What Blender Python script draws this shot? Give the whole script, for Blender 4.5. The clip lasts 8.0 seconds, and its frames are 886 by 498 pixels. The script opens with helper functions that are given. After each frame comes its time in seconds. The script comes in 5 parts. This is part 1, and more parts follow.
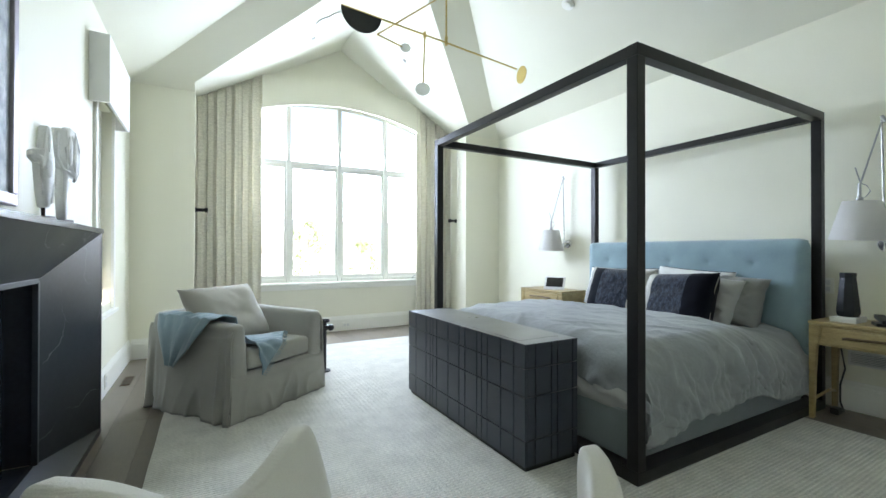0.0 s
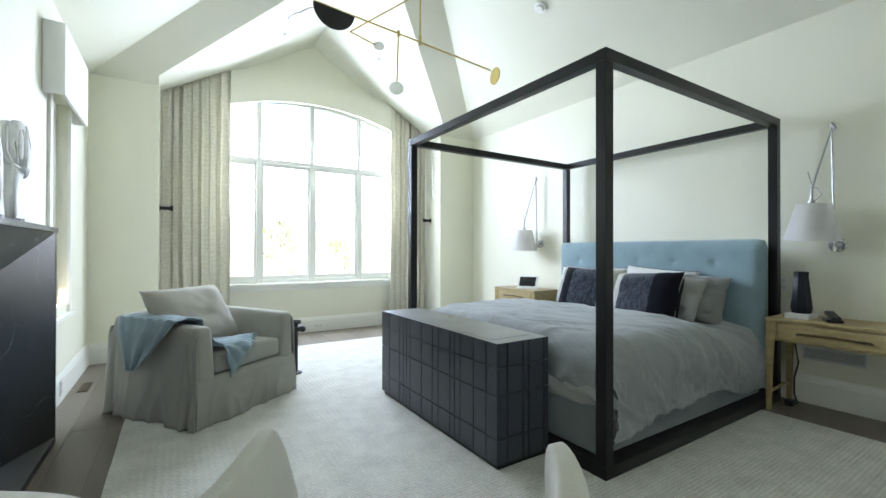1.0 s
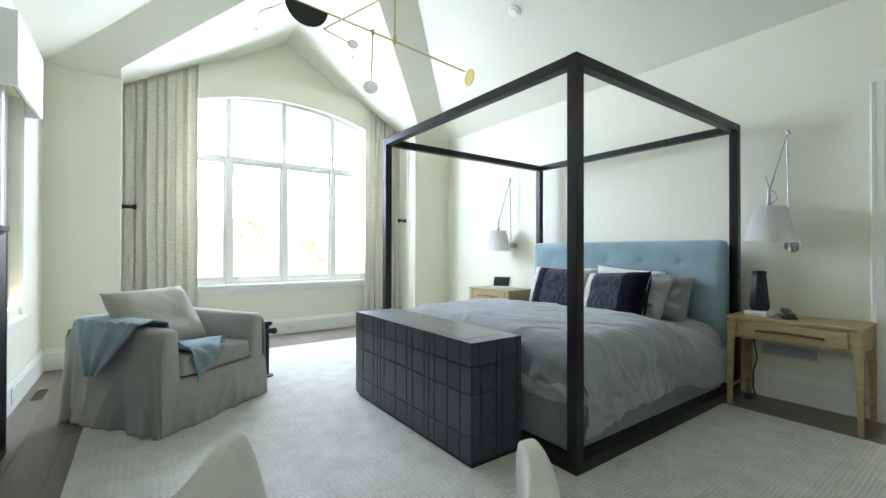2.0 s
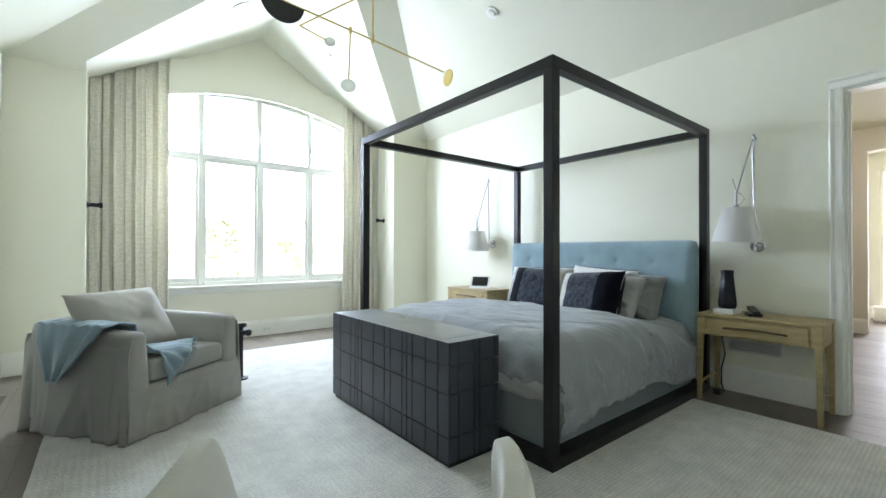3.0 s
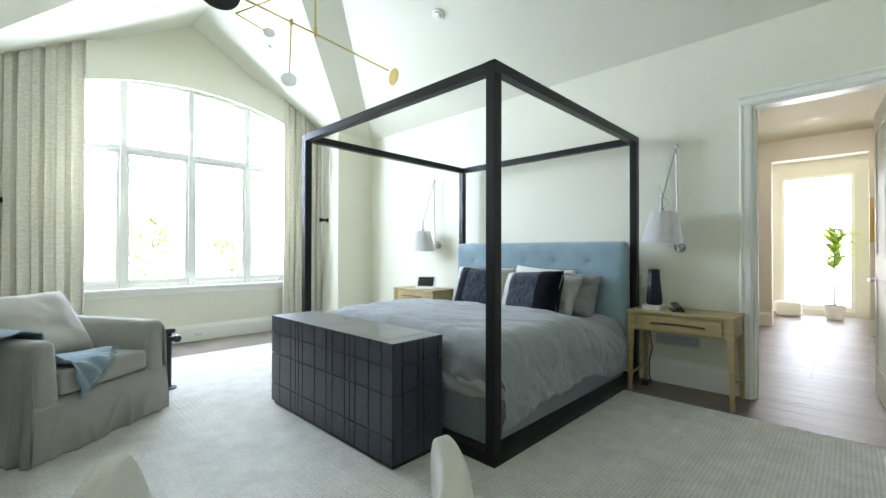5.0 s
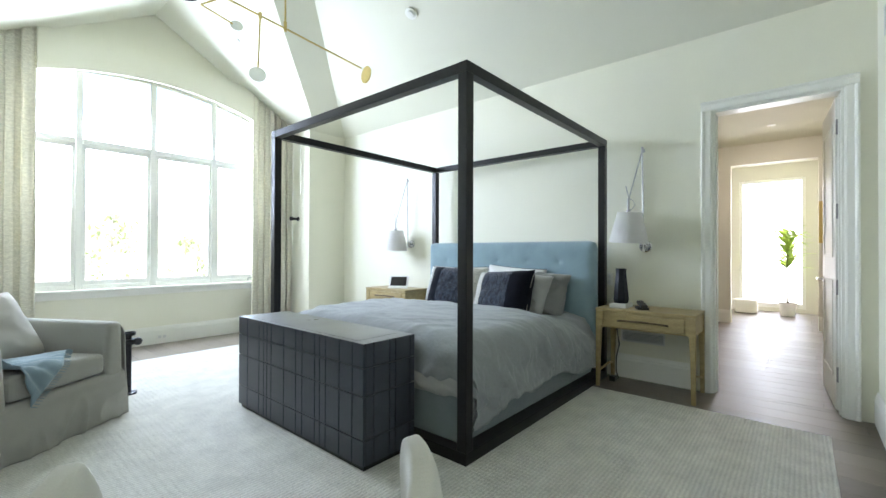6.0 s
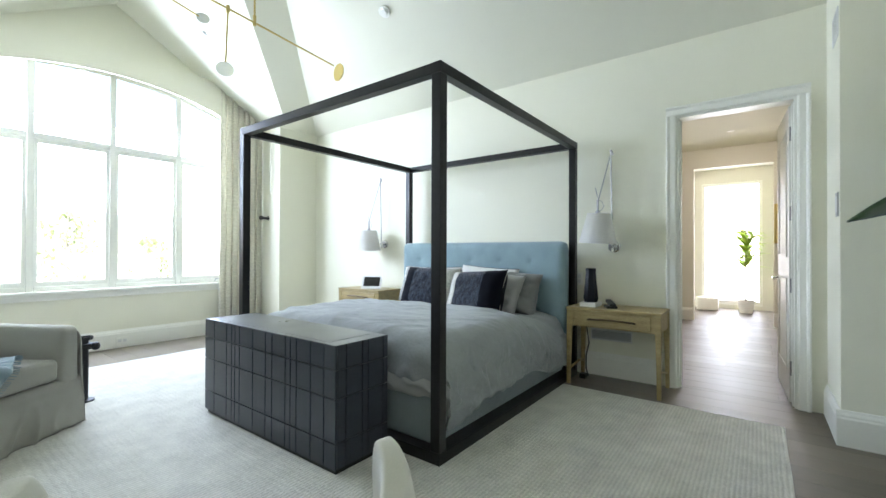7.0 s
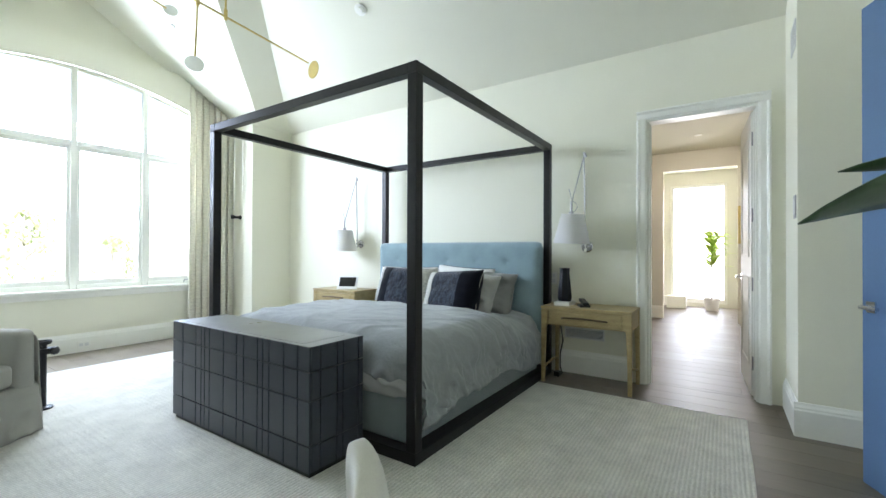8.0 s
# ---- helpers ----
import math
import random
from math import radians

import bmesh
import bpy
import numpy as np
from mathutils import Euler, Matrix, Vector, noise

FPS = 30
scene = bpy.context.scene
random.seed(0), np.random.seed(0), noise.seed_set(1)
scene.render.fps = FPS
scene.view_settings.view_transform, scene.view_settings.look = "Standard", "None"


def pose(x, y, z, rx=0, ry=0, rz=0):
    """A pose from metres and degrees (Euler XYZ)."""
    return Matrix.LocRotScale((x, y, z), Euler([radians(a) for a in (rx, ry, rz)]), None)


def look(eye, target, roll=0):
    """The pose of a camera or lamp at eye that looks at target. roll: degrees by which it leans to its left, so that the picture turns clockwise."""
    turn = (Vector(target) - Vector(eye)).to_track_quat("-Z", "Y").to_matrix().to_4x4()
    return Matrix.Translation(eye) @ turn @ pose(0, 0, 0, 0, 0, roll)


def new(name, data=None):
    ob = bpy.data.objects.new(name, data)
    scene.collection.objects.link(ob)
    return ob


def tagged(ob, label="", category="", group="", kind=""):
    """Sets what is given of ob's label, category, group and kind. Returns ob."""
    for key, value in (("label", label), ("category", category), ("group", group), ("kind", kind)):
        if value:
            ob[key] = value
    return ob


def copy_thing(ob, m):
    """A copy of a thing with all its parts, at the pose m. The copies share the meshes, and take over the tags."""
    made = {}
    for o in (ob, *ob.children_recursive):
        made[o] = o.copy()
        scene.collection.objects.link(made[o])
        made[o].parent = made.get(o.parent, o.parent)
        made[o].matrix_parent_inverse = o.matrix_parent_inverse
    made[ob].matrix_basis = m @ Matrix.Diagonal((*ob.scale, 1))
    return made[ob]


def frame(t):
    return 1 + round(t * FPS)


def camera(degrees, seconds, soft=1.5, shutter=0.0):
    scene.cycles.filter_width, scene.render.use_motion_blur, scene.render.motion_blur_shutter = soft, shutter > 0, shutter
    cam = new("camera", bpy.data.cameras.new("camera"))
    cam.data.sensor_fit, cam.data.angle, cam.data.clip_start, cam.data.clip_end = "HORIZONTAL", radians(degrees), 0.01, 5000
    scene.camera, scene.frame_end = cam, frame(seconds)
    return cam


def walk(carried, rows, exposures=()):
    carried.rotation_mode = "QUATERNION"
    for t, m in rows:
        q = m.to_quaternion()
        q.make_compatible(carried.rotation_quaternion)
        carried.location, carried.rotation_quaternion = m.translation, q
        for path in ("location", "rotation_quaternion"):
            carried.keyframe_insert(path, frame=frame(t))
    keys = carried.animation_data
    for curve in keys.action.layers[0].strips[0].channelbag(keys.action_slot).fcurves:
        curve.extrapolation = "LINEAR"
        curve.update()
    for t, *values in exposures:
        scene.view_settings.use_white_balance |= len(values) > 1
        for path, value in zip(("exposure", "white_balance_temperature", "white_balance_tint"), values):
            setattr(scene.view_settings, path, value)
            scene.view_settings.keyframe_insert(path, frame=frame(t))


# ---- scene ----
cam = camera(93.1, 8.0, soft=1.5)
EXPOSURE, KELVIN, TINT = 2.20, 6680, 20
PATH = [
    (0, (-1.843, -1.336, 1.16), (-0.868, 0.41, 1.172), 0.1),
    (0.5, (-1.838, -1.339, 1.158), (-0.813, 0.378, 1.171), 0.1),
    (1, (-1.831, -1.342, 1.163), (-0.755, 0.344, 1.173), 0.1),
    (1.5, (-1.829, -1.345, 1.162), (-0.701, 0.306, 1.173), 0.1),
    (3, (-1.821, -1.352, 1.16), (-0.569, 0.208, 1.173), 0.1),
    (3.5, (-1.817, -1.353, 1.158), (-0.521, 0.171, 1.172), 0.1),
    (4, (-1.816, -1.356, 1.16), (-0.47, 0.124, 1.172), 0.2),
    (4.5, (-1.81, -1.359, 1.158), (-0.418, 0.078, 1.172), 0.1),
    (6, (-1.8, -1.37, 1.158), (-0.279, -0.072, 1.172), 0.2),
    (6.5, (-1.798, -1.373, 1.164), (-0.24, -0.119, 1.176), 0.1),
    (7, (-1.798, -1.371, 1.16), (-0.199, -0.17, 1.174), 0.2),
    (7.5, (-1.795, -1.379, 1.162), (-0.164, -0.221, 1.174), 0.1),
    (8, (-1.796, -1.378, 1.161), (-0.134, -0.266, 1.175), 0.2),
]
walk(cam, [(t, look(eye, target, roll)) for t, eye, target, roll in PATH],
     exposures=[(0.0, EXPOSURE - 0.10, KELVIN, TINT), (4.0, EXPOSURE, KELVIN, TINT), (8.0, EXPOSURE + 0.07, KELVIN, TINT)])

# ---- world and sun ----
world = bpy.data.worlds.new("world")
scene.world = world
world.use_nodes = True
wn = world.node_tree.nodes
sky = wn.new("ShaderNodeTexSky")
sky.sky_type = "NISHITA"
sky.sun_disc = False
sky.sun_elevation = radians(52)
sky.sun_rotation = radians(200)
sky.dust_density = 1.2
world.node_tree.links.new(sky.outputs[0], wn["Background"].inputs[0])
wn["Background"].inputs[1].default_value = 0.15
sun = new("sun", bpy.data.lights.new("sun", "SUN"))
sun.data.energy, sun.data.angle, sun.data.color = 4.5, radians(0.6), (1.0, 0.95, 0.88)
sun.matrix_world = look((-8, -22, 30), (0, 0, 0))


def daylight(name, eye, target, w, h, watts, color=(0.63, 0.80, 1.0)):
    """Sky light in a window's opening."""
    ob = new(name, bpy.data.lights.new(name, "AREA"))
    ob.data.shape, ob.data.size, ob.data.size_y, ob.data.energy = "RECTANGLE", w, h, watts
    ob.data.color = color
    ob.matrix_world = look(eye, target)


daylight("sky_upper_lights", (-0.10, 4.93, 2.35), (-0.10, 3.93, 2.08), 2.25, 1.50, 58)
for lx, ly in ((4.45, -1.09), (5.52, -1.06)):
    spot = new("downlight_beam", bpy.data.lights.new("downlight_beam", "AREA"))
    spot.data.shape, spot.data.size, spot.data.energy, spot.data.color = "DISK", 0.07, 2.6, (1.0, 0.94, 0.85)
    spot.matrix_world = look((lx, ly, 2.912), (lx + 0.25, ly, 1.9))
daylight("sky_garden_door", (8.93, -0.92, 1.36), (7.93, -0.92, 1.3), 0.92, 2.4, 13, (0.90, 0.94, 1.0))


# ---- materials ----
def material(name, color, rough=0.6, metal=0.0, vary=0.08, scale=3.0, fine=60.0, bump=0.05, second=None,
             stretch=(1, 1, 1), sheen=0.0, spread=0.0, spec=0.5, depth=0.004, span=0.4):
    """Colour with a coarse and a fine variation, gloss that follows it, and fine relief, in metres."""
    m = bpy.data.materials.new(name)
    m.use_nodes = True
    nt = m.node_tree
    n, ln = nt.nodes, nt.links
    b = n["Principled BSDF"]
    b.inputs["Metallic"].default_value = metal
    b.inputs["Specular IOR Level"].default_value = spec
    if sheen:
        b.inputs["Sheen Weight"].default_value = sheen
        b.inputs["Sheen Roughness"].default_value = 0.5
    geo = n.new("ShaderNodeNewGeometry")
    mp = n.new("ShaderNodeMapping")
    mp.inputs["Scale"].default_value = stretch
    ln.new(geo.outputs["Position"], mp.inputs["Vector"])
    a = n.new("ShaderNodeTexNoise")
    a.inputs["Scale"].default_value, a.inputs["Detail"].default_value = scale, 4
    f = n.new("ShaderNodeTexNoise")
    f.inputs["Scale"].default_value, f.inputs["Detail"].default_value = fine, 3
    for t in (a, f):
        ln.new(mp.outputs["Vector"], t.inputs["Vector"])
    add = n.new("ShaderNodeMath")
    add.operation = "ADD"
    ln.new(a.outputs["Fac"], add.inputs[0])
    ln.new(f.outputs["Fac"], add.inputs[1])
    if spread:
        info = n.new("ShaderNodeObjectInfo")
        ad2 = n.new("ShaderNodeMath")
        ad2.operation = "MULTIPLY_ADD"
        ln.new(info.outputs["Random"], ad2.inputs[0])
        ad2.inputs[1].default_value = spread
        ln.new(add.outputs[0], ad2.inputs[2])
        add = ad2
    ramp = n.new("ShaderNodeMapRange")
    ramp.inputs["From Min"].default_value, ramp.inputs["From Max"].default_value = 1 - span, 1 + span + spread
    ln.new(add.outputs[0], ramp.inputs["Value"])
    mix = n.new("ShaderNodeMix")
    mix.data_type = "RGBA"
    c2 = second or tuple(min(1.0, c * (1 + vary)) for c in color)
    c1 = tuple(c * (1 - vary) for c in color) if second is None else color
    mix.inputs[6].default_value = (*c1, 1)
    mix.inputs[7].default_value = (*c2, 1)
    ln.new(ramp.outputs[0], mix.inputs[0])
    ln.new(mix.outputs[2], b.inputs["Base Color"])
    rr = n.new("ShaderNodeMapRange")
    rr.inputs["From Min"].default_value, rr.inputs["From Max"].default_value = 0.3, 0.7
    rr.inputs["To Min"].default_value, rr.inputs["To Max"].default_value = max(0.02, rough - 0.03), min(1, rough + 0.03)
    ln.new(a.outputs["Fac"], rr.inputs["Value"])
    ln.new(rr.outputs[0], b.inputs["Roughness"])
    if bump:
        bp = n.new("ShaderNodeBump")
        bp.inputs["Strength"].default_value, bp.inputs["Distance"].default_value = bump, depth
        ln.new(f.outputs["Fac"], bp.inputs["Height"])
        ln.new(bp.outputs[0], b.inputs["Normal"])
    return m


def add_wave(m, axis, period, strength, depth=0.003, dark=0.0, distort=1.5):
    """A second relief of parallel ribs or weave lines, chained before the fine one."""
    nt = m.node_tree
    n, ln = nt.nodes, nt.links
    geo = n.new("ShaderNodeNewGeometry")
    w = n.new("ShaderNodeTexWave")
    w.wave_type, w.bands_direction = "BANDS", axis
    w.inputs["Scale"].default_value = math.pi / 10 / period
    w.inputs["Distortion"].default_value, w.inputs["Detail Scale"].default_value = distort, 3
    ln.new(geo.outputs["Position"], w.inputs["Vector"])
    bp = n.new("ShaderNodeBump")
    bp.inputs["Strength"].default_value, bp.inputs["Distance"].default_value = strength, depth
    ln.new(w.outputs["Fac"], bp.inputs["Height"])
    b = n["Principled BSDF"]
    old = b.inputs["Normal"].links[0].from_node if b.inputs["Normal"].links else None
    if old:
        while old.inputs["Normal"].links:
            old = old.inputs["Normal"].links[0].from_node
        ln.new(bp.outputs[0], old.inputs["Normal"])
    else:
        ln.new(bp.outputs[0], b.inputs["Normal"])
    if dark:
        src = b.inputs["Base Color"].links[0].from_socket
        mx = n.new("ShaderNodeMix")
        mx.data_type, mx.blend_type = "RGBA", "MULTIPLY"
        mx.inputs[0].default_value = dark
        ln.new(src, mx.inputs[6])
        ln.new(w.outputs["Color"], mx.inputs[7])
        ln.new(mx.outputs[2], b.inputs["Base Color"])
    return m


def veined(name, color, vein, rough):
    """Honed dark stone with thin pale veins."""
    m = material(name, color, rough, vary=0.25, scale=2.5, fine=35, bump=0.02, spec=0.42)
    n, ln = m.node_tree.nodes, m.node_tree.links
    geo = n.new("ShaderNodeNewGeometry")
    warp = n.new("ShaderNodeTexNoise")
    warp.inputs["Scale"].default_value, warp.inputs["Detail"].default_value = 1.6, 5
    ln.new(geo.outputs["Position"], warp.inputs["Vector"])
    vadd = n.new("ShaderNodeMixRGB")
    vadd.blend_type = "ADD"
    vadd.inputs[0].default_value = 0.7
    ln.new(geo.outputs["Position"], vadd.inputs[1])
    ln.new(warp.outputs["Color"], vadd.inputs[2])
    vor = n.new("ShaderNodeTexVoronoi")
    vor.feature = "DISTANCE_TO_EDGE"
    vor.inputs["Scale"].default_value = 1.7
    ln.new(vadd.outputs[0], vor.inputs["Vector"])
    mr = n.new("ShaderNodeMapRange")
    mr.inputs["From Min"].default_value, mr.inputs["From Max"].default_value = 0.0, 0.006
    mr.inputs["To Min"].default_value, mr.inputs["To Max"].default_value = 0.55, 0.0
    ln.new(vor.outputs["Distance"], mr.inputs["Value"])
    brk = n.new("ShaderNodeTexNoise")
    brk.inputs["Scale"].default_value = 4.0
    ln.new(geo.outputs["Position"], brk.inputs["Vector"])
    b2 = n.new("ShaderNodeMapRange")
    b2.inputs["From Min"].default_value, b2.inputs["From Max"].default_value = 0.45, 0.62
    ln.new(brk.outputs["Fac"], b2.inputs["Value"])
    mul = n.new("ShaderNodeMath")
    mul.operation = "MULTIPLY"
    ln.new(mr.outputs[0], mul.inputs[0])
    ln.new(b2.outputs[0], mul.inputs[1])
    b = n["Principled BSDF"]
    src = b.inputs["Base Color"].links[0].from_socket
    mx = n.new("ShaderNodeMix")
    mx.data_type = "RGBA"
    ln.new(mul.outputs[0], mx.inputs[0])
    ln.new(src, mx.inputs[6])
    mx.inputs[7].default_value = (*vein, 1)
    ln.new(mx.outputs[2], b.inputs["Base Color"])
    return m


def glass_material(name):
    m = bpy.data.materials.new(name)
    m.use_nodes = True
    b = m.node_tree.nodes["Principled BSDF"]
    b.inputs["Base Color"].default_value = (0.98, 1.0, 0.99, 1)
    b.inputs["Transmission Weight"].default_value = 1.0
    b.inputs["Roughness"].default_value = 0.0
    b.inputs["IOR"].default_value = 1.45
    return m


M_WALL = material("wall_paint", (0.79, 0.775, 0.635), 0.6, vary=0.02, scale=1.2, fine=140, bump=0.04, depth=0.002)
M_CEIL = material("ceiling_paint", (0.74, 0.728, 0.60), 0.75, vary=0.02, scale=0.9, fine=120, bump=0.03, depth=0.002)
M_TRIM = material("trim_paint", (0.84, 0.835, 0.76), 0.35, vary=0.02, scale=4, fine=80, bump=0.03, depth=0.002)
M_FLOORBASE = material("floor_bed", (0.03, 0.022, 0.016), 0.8)
M_OAK = material("oak_plank", (0.115, 0.092, 0.069), 0.43, second=(0.215, 0.182, 0.14), scale=1.6, fine=14, stretch=(16, 1.0, 16), bump=0.006, spread=0.9, depth=0.003, span=0.28)
M_RUG = add_wave(add_wave(material("wool_rug", (0.65, 0.635, 0.56), 0.95, vary=0.20, scale=7, fine=110, bump=0.7, sheen=0.3, spec=0.1, depth=0.006),
                 "Y", 0.021, 0.7, 0.006, dark=0.15, distort=2.0), "X", 0.035, 0.3, 0.005, distort=3.0)
M_BLACKWOOD = material("ebonised_wood", (0.008, 0.0075, 0.0075), 0.34, vary=0.3, scale=5, fine=60, bump=0.03, spec=0.35)
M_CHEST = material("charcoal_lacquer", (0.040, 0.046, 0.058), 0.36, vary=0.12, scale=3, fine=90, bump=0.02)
# same lacquer, with the walls' reflection on the top put into the colour
M_CHESTSHEEN = material("charcoal_lacquer_painted_sheen", (0.125, 0.13, 0.128), 0.30, vary=0.05, scale=3, fine=90, bump=0.005, spec=0.6)
M_BASEFELT = material("grey_blue_wool", (0.20, 0.23, 0.225), 0.95, vary=0.14, scale=6, fine=260, bump=0.35, sheen=0.35, spec=0.15)
M_BLUEFELT = material("blue_wool_upholstery", (0.235, 0.335, 0.365), 0.95, vary=0.14, scale=6, fine=260, bump=0.35, sheen=0.35, spec=0.15)
M_DUVET = material("grey_linen", (0.275, 0.292, 0.288), 0.92, vary=0.07, scale=5, fine=48, bump=0.5, sheen=0.25, spec=0.15, depth=0.006)
M_PILLOWGREY = material("dark_grey_linen", (0.235, 0.237, 0.222), 0.92, vary=0.06, scale=6, fine=190, bump=0.2, sheen=0.2, spec=0.15)
M_PILLOWPALE = material("light_grey_linen", (0.38, 0.375, 0.35), 0.92, vary=0.06, scale=6, fine=190, bump=0.2, sheen=0.2, spec=0.15)
M_SHEET = material("pale_grey_linen", (0.37, 0.365, 0.34), 0.92, vary=0.05, scale=6, fine=190, bump=0.2, sheen=0.2, spec=0.15)
M_WHITELINEN = material("white_linen", (0.72, 0.71, 0.67), 0.92, vary=0.04, scale=6, fine=190, bump=0.2, sheen=0.2, spec=0.15)
M_NAVY = add_wave(material("navy_chenille", (0.003, 0.005, 0.012), 0.85, second=(0.052, 0.070, 0.105), span=0.17, scale=30, fine=95, stretch=(1.0, 1.3, 0.55), bump=0.9, sheen=0.25, spec=0.15),
                  "Z", 0.012, 0.5, 0.003, dark=0.55, distort=9)
M_NAVYDARK = material("black_velvet", (0.006, 0.007, 0.012), 0.9, vary=0.4, fine=120, bump=0.2, sheen=0.06, spec=0.1)
M_PIPING = material("cream_piping", (0.42, 0.40, 0.35), 0.9, fine=300, bump=0.3)
M_CREAMWEAVE = material("cream_weave", (0.72, 0.70, 0.62), 0.9, second=(0.22, 0.22, 0.21), scale=60, fine=150, bump=0.3)
M_SLIP = add_wave(material("oatmeal_linen_slipcover", (0.37, 0.36, 0.315), 0.95, vary=0.07, scale=4, fine=240, bump=0.3, sheen=0.25, spec=0.12), "Z", 0.006, 0.12, 0.002)
M_PALECHAIR = add_wave(material("ivory_linen", (0.62, 0.60, 0.53), 0.95, vary=0.05, scale=4, fine=260, bump=0.3, sheen=0.25, spec=0.12), "Z", 0.005, 0.15, 0.002)
M_CUSHION = material("pale_oatmeal_cushion", (0.44, 0.42, 0.36), 0.95, vary=0.05, scale=5, fine=240, bump=0.3, sheen=0.2, spec=0.12)
M_THROW = material("blue_grey_throw", (0.22, 0.31, 0.345), 0.97, vary=0.12, scale=9, fine=320, bump=0.45, sheen=0.5, spec=0.1)
M_CURTAIN = add_wave(material("oatmeal_curtain", (0.66, 0.625, 0.515), 0.95, second=(0.90, 0.875, 0.755), span=0.25, scale=38, fine=80, stretch=(1, 1, 2.6), bump=0.3, sheen=0.15, spec=0.1),
                     "Z", 0.052, 0.15, 0.002, dark=0.13, distort=9)
M_MARBLE = veined("black_marble", (0.026, 0.029, 0.034), (0.42, 0.43, 0.44), 0.33)
M_MARBLETOP = veined("black_marble_top", (0.03, 0.032, 0.036), (0.5, 0.5, 0.5), 0.24)
M_FIREBOX = material("soot_black_steel", (0.014, 0.018, 0.028), 0.45, vary=0.4, scale=6, fine=60, bump=0.08)
M_TRIMDARK = material("dark_steel_trim", (0.09, 0.10, 0.11), 0.35, metal=0.8, vary=0.1)
M_PLASTER = material("white_plaster", (0.88, 0.88, 0.86), 0.8, vary=0.05, scale=9, fine=90, bump=0.25)
M_DARKBASE = material("dark_bronze", (0.03, 0.022, 0.017), 0.4, metal=0.6, vary=0.2)
M_BRASS = material("aged_brass", (0.62, 0.47, 0.17), 0.32, metal=0.85, vary=0.1, scale=8, fine=70, bump=0.03)
M_BLACKDISC = material("black_enamel", (0.010, 0.009, 0.008), 0.45, vary=0.3, fine=90, bump=0.05)
M_WHITEDISC = material("white_enamel", (0.70, 0.70, 0.63), 0.4, vary=0.05, fine=90, bump=0.03)
M_CHROME = material("polished_chrome", (0.72, 0.72, 0.73), 0.12, metal=1.0, vary=0.05, bump=0.0)
M_ALU = material("brushed_aluminium", (0.40, 0.40, 0.395), 0.35, metal=1.0, vary=0.06, bump=0.02)
M_SHADE = material("grey_parchment_shade", (0.84, 0.83, 0.82), 0.75, vary=0.04, scale=6, fine=220, bump=0.12)
M_GILTWOOD = material("gilded_oak", (0.255, 0.18, 0.07), 0.42, second=(0.47, 0.365, 0.175), scale=7, fine=50, stretch=(2, 1, 5), bump=0.12)
M_GILTDARK = material("bronze_pull", (0.10, 0.066, 0.032), 0.4, metal=0.5, vary=0.25)
M_VASE = material("faceted_navy_ceramic", (0.006, 0.008, 0.013), 0.33, vary=0.3, fine=60, bump=0.03, spec=0.3)
M_BOXWHITE = material("white_card_box", (0.74, 0.73, 0.70), 0.6, vary=0.03)
M_PLASTIC = material("black_plastic", (0.012, 0.012, 0.013), 0.35, vary=0.2)
M_SCREEN = material("dark_glass_screen", (0.014, 0.012, 0.012), 0.12, vary=0.2)
M_FIREGLASS = material("blue_black_glass", (0.026, 0.036, 0.06), 0.18, vary=0.2)
M_SPEAKER = material("grey_speaker_mesh", (0.22, 0.225, 0.20), 0.7, vary=0.05, fine=300, bump=0.2)
M_VENT = material("white_steel_grille", (0.70, 0.70, 0.67), 0.45, vary=0.03)
M_BLUEDOOR = material("blue_door_paint", (0.085, 0.165, 0.29), 0.4, vary=0.05, scale=2, fine=110, bump=0.04)
M_ARTFRAME = material("dark_silver_frame", (0.24, 0.22, 0.24), 0.4, metal=0.7, vary=0.12, scale=9)
M_ART = material("mottled_grey_painting", (0.12, 0.15, 0.18), 0.7, second=(0.62, 0.66, 0.68), scale=5, fine=22, bump=0.2)
M_LENS = bpy.data.materials.new("lit_lamp_lens")
M_LENS.use_nodes = True
M_LENS.node_tree.nodes["Principled BSDF"].inputs["Emission Color"].default_value = (1, 0.9, 0.75, 1)
M_LENS.node_tree.nodes["Principled BSDF"].inputs["Emission Strength"].default_value = 1.5
M_LEAF = material("dark_glossy_leaf", (0.020, 0.055, 0.016), 0.38, vary=0.3, scale=9, fine=40, bump=0.1)
M_FIDDLE = material("bright_leaf", (0.28, 0.44, 0.09), 0.5, vary=0.25, scale=9, fine=40, bump=0.1)
M_STEM = material("cane_bark", (0.16, 0.12, 0.07), 0.8, vary=0.25, scale=12, fine=60, bump=0.3)
M_POT = material("white_stoneware", (0.80, 0.79, 0.76), 0.6, vary=0.1, bump=0.1)
M_SOIL = material("dark_soil", (0.03, 0.02, 0.013), 0.95, vary=0.4, fine=80, bump=0.5)
M_GLASS = glass_material("window_glass")
# leaf greens lightened to carry the overexposed look of the garden
M_TREELEAF = material("washed_out_foliage", (0.27, 0.30, 0.16), 0.6, second=(0.44, 0.47, 0.28), scale=1.5, fine=20, bump=0.1)
